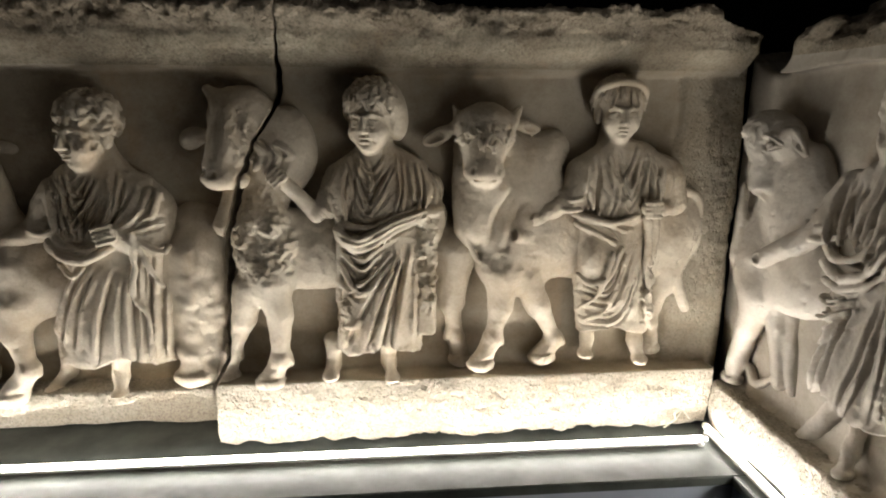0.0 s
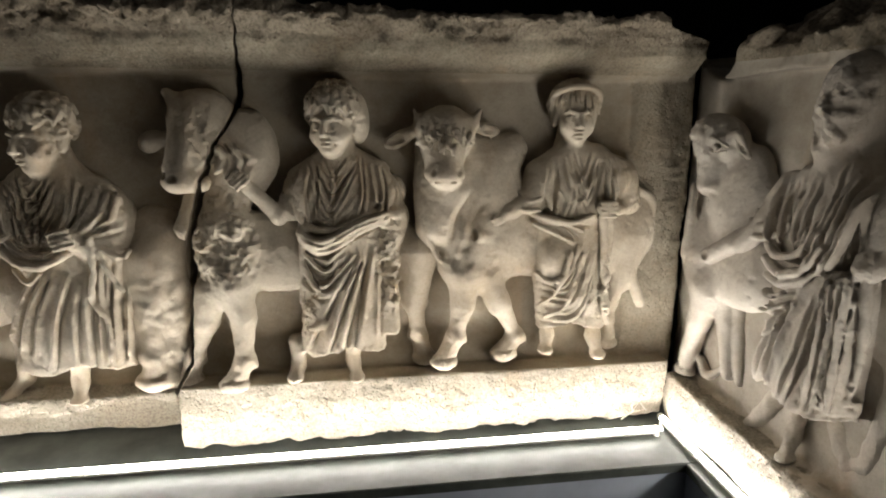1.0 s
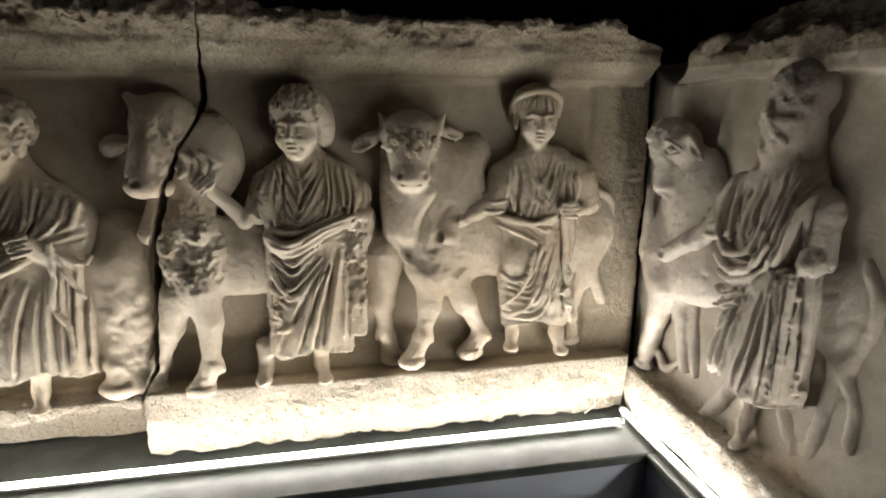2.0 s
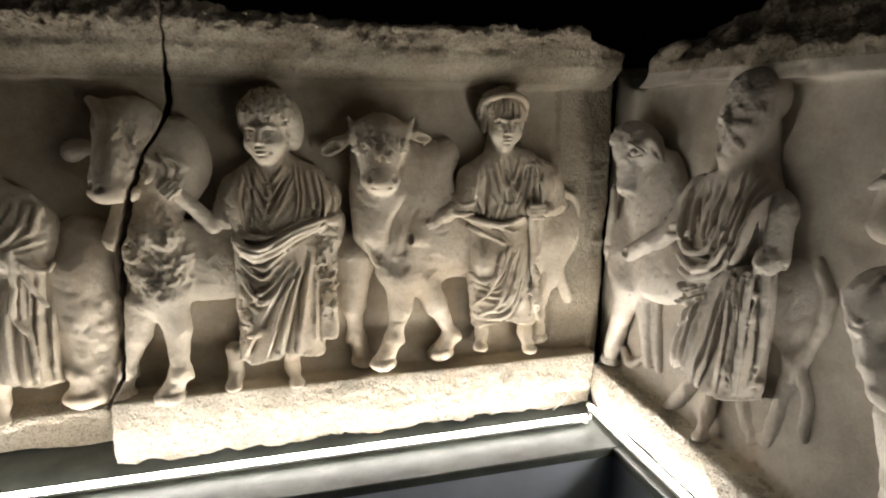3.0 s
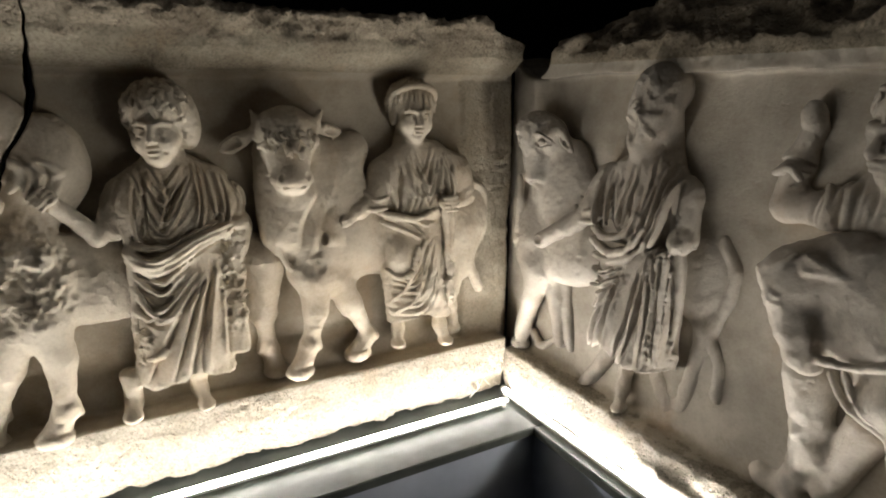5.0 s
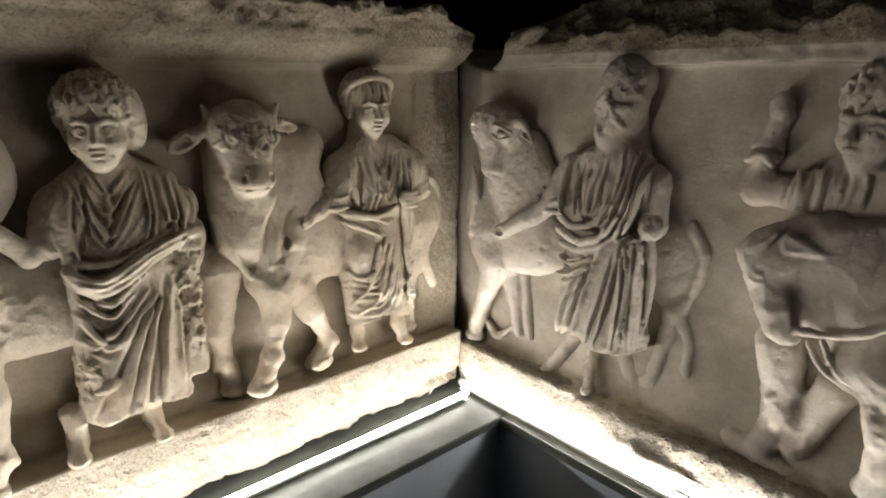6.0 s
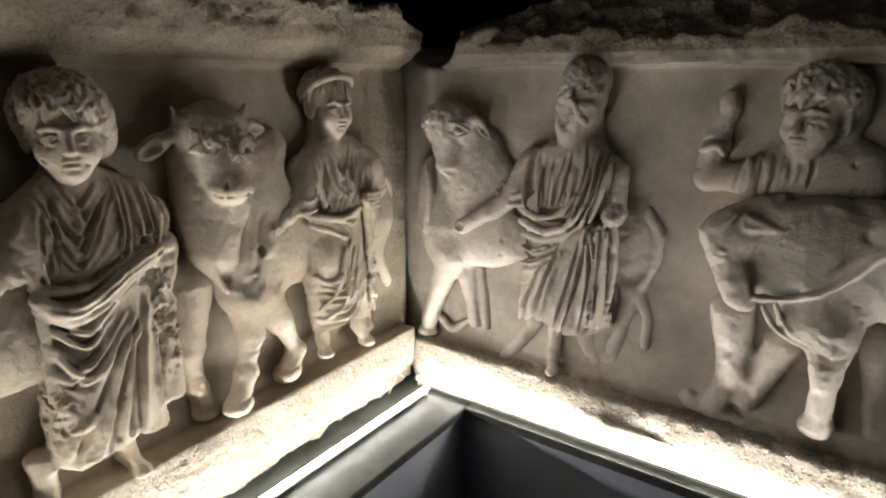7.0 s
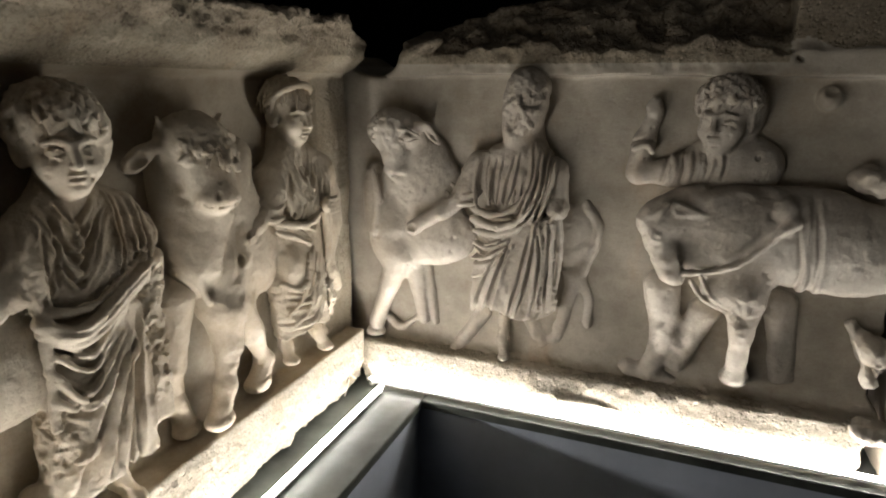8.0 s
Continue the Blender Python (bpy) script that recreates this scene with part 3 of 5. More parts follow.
# left slab
S = Carving((-2.55, -0.2, 0.745), (-1.15, 0.13, 1.985), 0.005)
S.block((-2.6, -0.3, 0.752), (-1.1, -0.13, 1.2), 0.006)
S.block((-2.6, -0.3, 0.88), (-1.1, -G, 1.92), 0.006, 0.02)
S.block((-2.6, -0.3, 0.80), (-1.40, 0.02, 0.935), 0.012, 0.006)
cornice(S, -2.55, -1.1, -1.1, 1.950, 2.2)


def broken_foot(U, W, V):
    return (V - 0.868 - 0.068 * (U + 2.1) + 0.12 * W - 0.006 * np.sin(23 * U) - 0.004 * np.sin(61 * U)) * 0.9


S.join((-2.55, -0.125, 0.74), (-1.3, 0.1, 0.93), lambda U, W, V: np.maximum(broken_foot(U, W, V), -0.125 - W), 0.008, cut=True)
S.rough(0.016, 18, (-1.8, 0.03, 1.93), (0.95, 0.2, 0.06), 4)
S.rough(0.022, 58, (-1.8, 0.03, 1.93), (0.95, 0.2, 0.06), 3)
S.rough(0.008, 30, (-1.8, 0.03, 1.83), (0.95, 0.2, 0.06), 3)
S.rough(0.016, 20, (-1.7, -0.02, 0.87), (0.7, 0.16, 0.1), 4)
S.rough(0.010, 7, None, None, 3)
S.keep(left_of_crack)
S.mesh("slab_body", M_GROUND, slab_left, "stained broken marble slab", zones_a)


def bull_by_crack(S):
    """The first bull of the main slab; the crack runs through its head."""
    S.ell((-1.160, -0.03, 1.310), (0.20, 0.055, 0.115), 0.03)
    S.ell((-1.289, 0, 1.335), (0.085, 0.06, 0.13), 0.03)
    S.ell((-1.274, -0.02, 1.527), (0.075, 0.05, 0.13), 0.03, -20)
    S.ell((-1.242, -0.035, 1.621), (0.055, 0.04, 0.075), 0.03, -40)
    S.cap((-1.343, 0.0, 1.655), (-1.372, 0.055, 1.540), 0.062, 0.046, 0.03)
    S.ell((-1.326, -0.02, 1.655), (0.085, 0.055, 0.085), 0.03)
    S.ell((-1.235, -0.015, 1.564), (0.09, 0.055, 0.115), 0.03, -15)
    S.ell((-1.375, 0.075, 1.514), (0.045, 0.034, 0.03), 0.015)
    S.ell((-1.343, 0.055, 1.509), (0.035, 0.03, 0.026), 0.012)
    S.ell((-1.385, 0.104, 1.525), (0.010, 0.016, 0.008), 0.004, 15, cut=True)
    S.ell((-1.405, 0.080, 1.530), (0.010, 0.016, 0.008), 0.004, 15, cut=True)
    S.cap((-1.375, 0, 1.695), (-1.411, -0.01, 1.728), 0.026, 0.010, 0.015)
    S.ell((-1.463, -0.03, 1.606), (0.034, 0.028, 0.028), 0.01, 30)
    S.ell((-1.427, -0.03, 1.613), (0.03, 0.02, 0.02), 0.01)
    S.ell((-1.228, 0.036, 1.578), (0.036, 0.016, 0.018), 0.006, -28)
    S.ell((-1.232, 0.050, 1.574), (0.024, 0.010, 0.009), 0.004, -28, cut=True)
    S.bow([(-1.262, 0.035, 1.600), (-1.250, 0.045, 1.560), (-1.268, 0.05, 1.520)], 0.008, 0.005, 0.006, 5)
    S.bow([(-1.205, 0.03, 1.545), (-1.225, 0.04, 1.510), (-1.215, 0.04, 1.470)], 0.006, 0.004, 0.008, 5)
    S.bow([(-1.270, 0.02, 1.585), (-1.239, 0.035, 1.586), (-1.213, 0.02, 1.548)], 0.006, 0.004, 0.006, 5)
    S.bow([(-1.304, 0.05, 1.603), (-1.277, 0.045, 1.568), (-1.295, 0.05, 1.534)], 0.008, 0.006, 0.008, 5)
    S.ell((-1.309, 0.098, 1.612), (0.028, 0.03, 0.085), 0.008, -18, cut=True)
    S.rough(0.016, 52, (-1.318, 0.05, 1.610), (0.04, 0.06, 0.10), 4)
    S.crease([(-1.294, 0, 1.601), (-1.261, 0, 1.565), (-1.278, 0, 1.514)], 0.008, 0.007)
    S.crease([(-1.262, 0, 1.594), (-1.235, 0, 1.565), (-1.251, 0, 1.529)], 0.007, 0.006)
    S.cap((-1.365, 0.02, 1.466), (-1.382, 0.02, 1.385), 0.018, 0.03, 0.02)
    S.ell((-1.293, 0.085, 1.339), (0.07, 0.04, 0.12), 0.01, -12, cut=True)
    S.rough(0.020, 62, (-1.293, 0.04, 1.329), (0.10, 0.09, 0.165), 4)
    S.chips(26, 0.003, 0.008, 7, (-1.298, 0.03, 1.326), (0.07, 0.06, 0.13))
    S.cap((-1.278, 0.01, 1.228), (-1.261, 0.01, 1.132), 0.05, 0.034, 0.03)
    hoof(S, (-1.261, 0.01, 1.140), (-1.263, 0.01, 1.009), (-1.294, 0.012, 0.948), 0.033)
    S.cap((-1.343, -0.01, 1.208), (-1.363, -0.02, 1.124), 0.045, 0.038, 0.03)
    hoof(S, (-1.363, -0.02, 1.124), (-1.402, -0.025, 1.015), (-1.421, -0.02, 0.950), 0.03)
    S.cap((-0.779, -0.035, 1.304), (-0.789, -0.04, 1.153), 0.06, 0.04, 0.03)
    hoof(S, (-0.786, -0.04, 1.153), (-0.779, -0.045, 1.049), (-0.759, -0.04, 0.976), 0.028)
    S.ell((-0.944, -0.045, 1.320), (0.17, 0.05, 0.11), 0.03)
    S.rough(0.004, 14)
    S.rough(0.003, 36, None, None, 3)
    S.rough(0.002, 90, None, None, 2)


S = Carving((-1.56, -0.075, 0.93), (-0.66, 0.13, 1.78), 0.0033)
bull_by_crack(S)
whole = S.d.copy()
S.chips(45, 0.002, 0.006, 9)
S.keep(right_of_crack)
S.mesh("bull_carving", M_FIG, slab_main, "bull led by the muzzle, its chest broken rough")
S.d = whole
S.keep(left_of_crack)
S.mesh("bull_head_fragment", M_FIG, slab_left, "part of a bull's head left of the crack")


def man_leading(S):
    """The man who holds the bull by its muzzle."""
    S.ell((-0.974, -0.02, 1.435), (0.115, 0.062, 0.11), 0.03)
    S.cap((-1.010, -0.02, 1.523), (-1.093, -0.015, 1.455), 0.04, 0.042, 0.02)
    S.cap((-0.999, -0.02, 1.526), (-0.864, -0.02, 1.471), 0.046, 0.052, 0.02)
    S.cap((-1.038, -0.02, 1.526), (-0.954, -0.022, 1.541), 0.04, 0.044, 0.02)
    S.cap((-1.003, -0.012, 1.566), (-1.080, -0.008, 1.510), 0.036, 0.040, 0.02)
    S.cap((-1.003, -0.012, 1.566), (-0.895, -0.008, 1.520), 0.036, 0.042, 0.02)
    S.ell((-0.988, -0.01, 1.313), (0.105, 0.062, 0.10), 0.03)
    robe(S, (-1.097, -0.866, 1.350), (-1.110, -0.873, 1.033), -0.02, 0.066, 3, 0.004, 1.0, -0.7)
    chevrons(S, (-1.003, 0, 1.461), 0.075, 0.09, 0.03, 0.004, 1.25)
    S.bow([(-1.071, 0.012, 1.522), (-1.089, 0.036, 1.466), (-1.092, 0.03, 1.391)], 0.005, 0.004, 0.006, 5)
    S.bow([(-1.048, 0.012, 1.522), (-1.071, 0.036, 1.466), (-1.074, 0.03, 1.391)], 0.005, 0.004, 0.006, 5)
    S.bow([(-0.943, 0.012, 1.522), (-0.926, 0.036, 1.465), (-0.927, 0.03, 1.390)], 0.005, 0.004, 0.006, 5)
    S.bow([(-0.910, 0.012, 1.521), (-0.892, 0.036, 1.465), (-0.892, 0.03, 1.389)], 0.005, 0.004, 0.006, 5)
    S.bow([(-0.881, 0.012, 1.521), (-0.867, 0.036, 1.465), (-0.867, 0.03, 1.389)], 0.005, 0.004, 0.006, 5)
    S.pleats([(-1.089, 0, 1.531), (-1.109, 0, 1.469), (-1.094, 0, 1.390)], [(-1.023, 0, 1.550), (-1.014, 0, 1.483), (-1.034, 0, 1.420)], 5, 0.008, 0.0055, 3)
    S.pleats([(-1.071, 0, 1.550), (-1.016, 0, 1.411), (-0.935, 0, 1.550)], [(-1.042, 0, 1.560), (-1.009, 0, 1.510), (-0.964, 0, 1.569)], 4, 0.008, 0.0055, 4)
    S.pleats([(-0.942, 0, 1.569), (-0.937, 0, 1.475), (-0.953, 0, 1.400)], [(-0.865, 0, 1.533), (-0.841, 0, 1.475), (-0.844, 0, 1.425)], 6, 0.008, 0.0055, 5)
    # arm to the muzzle
    S.cap((-1.092, -0.01, 1.483), (-1.115, 0, 1.432), 0.045, 0.034, 0.02)
    S.tube([(-1.109, 0, 1.462), (-1.151, 0.01, 1.414), (-1.223, 0.035, 1.496)], 0.026, 0.018, 0.01)
    S.bow([(-1.125, 0.02, 1.464), (-1.120, 0.028, 1.426), (-1.088, 0.03, 1.417)], 0.006, 0.005, 0.005, 5)
    S.bow([(-1.137, 0.01, 1.471), (-1.141, 0.02, 1.431), (-1.124, 0.02, 1.403)], 0.006, 0.004, 0.005, 5)
    fist(S, (-1.241, 0.045, 1.516), 0.021, 40)
    # rolls of the cloak over the waist
    S.bow([(-1.098, 0.03, 1.376), (-1.062, 0.052, 1.346), (-1.011, 0.058, 1.359), (-0.945, 0.055, 1.393), (-0.878, 0.035, 1.416), (-0.831, 0.01, 1.420)], 0.012, 0.010, 0.008)
    S.bow([(-1.096, 0.03, 1.354), (-1.051, 0.05, 1.327), (-0.998, 0.056, 1.340), (-0.933, 0.052, 1.379), (-0.867, 0.03, 1.404)], 0.009, 0.007, 0.006)
    S.bow([(-1.098, 0.022, 1.395), (-1.054, 0.045, 1.383), (-1.000, 0.05, 1.384), (-0.944, 0.045, 1.409), (-0.888, 0.03, 1.430)], 0.006, 0.005, 0.006)
    S.bow([(-1.078, 0.04, 1.333), (-1.027, 0.052, 1.294), (-0.993, 0.052, 1.330)], 0.006, 0.005, 0.005)
    S.bow([(-1.085, 0.04, 1.313), (-1.035, 0.052, 1.270), (-0.987, 0.052, 1.309)], 0.005, 0.004, 0.005)
    S.bow([(-1.089, 0.036, 1.279), (-1.048, 0.05, 1.223), (-0.960, 0.05, 1.311)], 0.007, 0.005, 0.006)
    S.bow([(-1.094, 0.034, 1.231), (-1.037, 0.05, 1.201), (-0.928, 0.045, 1.278)], 0.006, 0.004, 0.006)
    S.bow([(-1.093, 0.03, 1.339), (-1.092, 0.03, 1.277), (-1.099, 0.03, 1.183)], 0.008, 0.006, 0.008)
    S.pleats([(-1.100, 0, 1.381), (-1.035, 0, 1.359), (-0.944, 0, 1.401), (-0.850, 0, 1.428)], [(-1.096, 0, 1.329), (-1.036, 0, 1.303), (-0.941, 0, 1.358), (-0.841, 0, 1.397)], 3, 0.004, 0.0045, 6)
    S.pleats([(-1.090, 0, 1.316), (-1.037, 0, 1.268), (-0.988, 0, 1.315)], [(-1.099, 0, 1.241), (-1.040, 0, 1.175), (-0.912, 0, 1.298)], 4, 0.005, 0.006, 7)
    S.pleats([(-0.961, 0, 1.291), (-1.024, 0, 1.172), (-1.087, 0, 1.041)], [(-0.887, 0, 1.345), (-0.900, 0, 1.201), (-0.913, 0, 1.046)], 5, 0.011, 0.008, 8)
    # broken end of the cloak over the other arm
    S.cap((-0.840, -0.01, 1.408), (-0.856, -0.005, 1.343), 0.036, 0.034, 0.015)
    S.block((-0.888, -0.06, 1.068), (-0.836, 0.022, 1.402), 0.012, 0.01)
    S.rough(0.022, 60, (-0.862, 0.02, 1.270), (0.045, 0.06, 0.17), 3)
    S.chips(60, 0.0025, 0.006, 4, (-0.862, 0.02, 1.270), (0.03, 0.06, 0.16))
    S.bow([(-0.891, 0.035, 1.390), (-0.889, 0.035, 1.259), (-0.883, 0.03, 1.064)], 0.005, 0.004, 0.004, cut=True)
    S.bow([(-0.923, 0.05, 1.386), (-0.928, 0.045, 1.278), (-0.951, 0.045, 1.153)], 0.004, 0.003, 0.004, cut=True)
    S.ell((-1.057, 0.045, 1.117), (0.024, 0.014, 0.016), 0.006, 25)
    S.rough(0.018, 45, (-1.085, 0.03, 1.135), (0.035, 0.05, 0.07), 3)
    S.chips(20, 0.004, 0.012, 5, (-1.077, 0.03, 1.142), (0.04, 0.06, 0.06))
    foot(S, (-1.122, -0.015, 0.976), (-1.129, 0.012, 0.960), 0.022)
    foot(S, (-0.968, -0.015, 0.980), (-0.959, 0.012, 0.950), 0.022)
    S.rough(0.004, 34, None, None, 3)
    S.rough(0.002, 95, None, None, 2)
    P = head(S, (-1.003, 0.024, 1.660), 0.066, -20, 3, "curls")
    S.ell(P(0.75, -0.55, 0.15), (0.035, 0.045, 0.07), 0.012, 8)
    S.rough(0.009, 48, P(0.9, 0, 0.1), (0.04, 0.06, 0.07), 3)


S = Carving((-1.36, -0.075, 0.93), (-0.80, 0.13, 1.80), 0.0025)
man_leading(S)
S.chips(45, 0.002, 0.006, 9)
S.keep(right_of_crack)
S.mesh("robed_man_carving", M_FIG, slab_main, "robed man with one arm stretched out to a bull")


def bull_frontal(S):
    """The bull that looks straight out of the slab."""
    S.ell((-0.333, -0.04, 1.329), (0.27, 0.05, 0.13), 0.03)
    S.ell((-0.551, -0.025, 1.367), (0.12, 0.06, 0.16), 0.04)
    S.ell((-0.659, 0, 1.342), (0.075, 0.06, 0.14), 0.04, 12)
    S.ell((-0.589, -0.025, 1.524), (0.085, 0.05, 0.10), 0.04, -30)
    S.ell((-0.517, -0.04, 1.581), (0.05, 0.035, 0.05), 0.03, -30)
    S.cap((-0.698, 0.03, 1.485), (-0.733, 0.02, 1.378), 0.05, 0.045, 0.03)
    S.ell((-0.745, -0.01, 1.419), (0.035, 0.045, 0.12), 0.03, 5)
    S.cap((-0.732, -0.03, 1.582), (-0.728, -0.012, 1.372), 0.054, 0.052, 0.03)
    S.cap((-0.651, -0.035, 1.581), (-0.586, -0.03, 1.462), 0.058, 0.06, 0.03)
    # head
    S.ell((-0.710, 0.012, 1.640), (0.082, 0.062, 0.060), 0.02)
    S.cap((-0.712, 0.030, 1.622), (-0.718, 0.076, 1.542), 0.066, 0.046, 0.025)
    S.ell((-0.719, 0.088, 1.527), (0.052, 0.038, 0.030), 0.012)
    S.ell((-0.715, 0.07, 1.512), (0.040, 0.034, 0.020), 0.012)
    rnd = random.Random(5)
    for i in range(120):
        x, y = rnd.uniform(-1, 1), rnd.uniform(-1, 1)
        if x * x + y * y < 1:
            p = (-0.712 + 0.066 * x, 0.098 - 0.042 * x * x - 0.038 * y - 0.010 * y * y, 1.640 + 0.048 * y)
            t = rnd.uniform(-0.7, 0.7)
            S.cap(p, (p[0] + 0.012 * math.sin(t), p[1] + 0.003, p[2] - 0.012 * math.cos(t)), 0.0055, 0.003, 0.0025)
    S.tube([(-0.776, 0.012, 1.655), (-0.792, 0.016, 1.690)], 0.015, 0.006, 0.012)
    S.tube([(-0.636, 0.010, 1.652), (-0.618, 0.016, 1.686)], 0.015, 0.007, 0.012)
    S.ell((-0.830, -0.004, 1.613), (0.044, 0.017, 0.021), 0.008, 24)
    S.ell((-0.836, 0.014, 1.612), (0.034, 0.018, 0.014), 0.003, 24, cut=True)
    S.cap((-0.785, 0.01, 1.638), (-0.812, 0, 1.627), 0.015, 0.013, 0.01)
    S.ell((-0.594, 0.003, 1.638), (0.036, 0.016, 0.018), 0.008, -12)
    S.ell((-0.586, 0.018, 1.634), (0.022, 0.011, 0.010), 0.004, -12, cut=True)
    for s, u in ((-1, -0.772), (1, -0.655)):
        S.ell((u, 0.080, 1.604), (0.018, 0.014, 0.010), 0.004, -20 * s, cut=True)
        S.ell((u, 0.062, 1.603), (0.011, 0.012, 0.008), 0.002)
        S.bow([(u - 0.018, 0.058, 1.606), (u, 0.068, 1.616), (u + 0.018, 0.058, 1.606)], 0.0035, 0.003, 0.005, 4)
        S.ell((-0.719 + 0.034 * s, 0.120, 1.535), (0.008, 0.014, 0.011), 0.004, 25 * s, cut=True)
    S.bow([(-0.765, 0.09, 1.517), (-0.720, 0.122, 1.508), (-0.674, 0.09, 1.517)], 0.003, None, 0.004, cut=True)
    # skin folds of the dewlap
    S.bow([(-0.700, 0.062, 1.492), (-0.738, 0.055, 1.435), (-0.757, 0.043, 1.360), (-0.728, 0.038, 1.285)], 0.006, 0.004, 0.010)
    S.crease([(-0.655, 0, 1.490), (-0.700, 0, 1.420), (-0.712, 0, 1.345)], 0.006, 0.011)
    S.crease([(-0.610, 0, 1.470), (-0.655, 0, 1.400), (-0.675, 0, 1.320)], 0.004, 0.012)
    S.ell((-0.666, 0.01, 1.256), (0.06, 0.05, 0.05), 0.03)
    S.rough(0.010, 40, (-0.667, 0.05, 1.290), (0.05, 0.06, 0.06), 3)
    # legs
    S.cap((-0.653, 0.01, 1.232), (-0.654, 0.012, 1.151), 0.045, 0.036, 0.03)
    hoof(S, (-0.657, 0.012, 1.142), (-0.674, 0.012, 1.054), (-0.709, 0.015, 0.984), 0.03)
    S.rough(0.006, 50, (-0.660, 0.03, 1.132), (0.03, 0.05, 0.05), 3)
    S.cap((-0.581, -0.01, 1.217), (-0.544, -0.015, 1.139), 0.04, 0.033, 0.03)
    hoof(S, (-0.545, -0.015, 1.147), (-0.488, -0.022, 1.035), (-0.524, -0.018, 0.985), 0.03)
    S.cap((-0.145, -0.045, 1.325), (-0.153, -0.045, 1.190), 0.055, 0.035, 0.03)
    hoof(S, (-0.164, -0.045, 1.190), (-0.191, -0.045, 1.068), (-0.187, -0.04, 0.994), 0.024)
    S.ell((-0.114, -0.05, 1.374), (0.05, 0.045, 0.09), 0.03)
    S.bow([(-0.161, -0.025, 1.472), (-0.094, -0.02, 1.444), (-0.070, -0.02, 1.363), (-0.100, -0.022, 1.296), (-0.134, -0.022, 1.230), (-0.118, -0.02, 1.162), (-0.099, -0.022, 1.117)], 0.010, 0.014, 0.006)
    # stub of a broken hand
    S.cap((-0.590, 0.02, 1.345), (-0.622, 0.045, 1.356), 0.024, 0.02, 0.006)
    S.ell((-0.633, 0.055, 1.360), (0.010, 0.016, 0.016), 0.003, cut=True)
    S.rough(0.005, 13)
    S.rough(0.003, 36, None, None, 3)
    S.rough(0.002, 90, None, None, 2)


S = Carving((-0.93, -0.075, 0.93), (-0.08, 0.14, 1.74), 0.003)
bull_frontal(S)
S.chips(45, 0.002, 0.006, 9)
S.mesh("bull_carving", M_FIG, slab_main, "bull facing outward with small horns and folded dewlap")


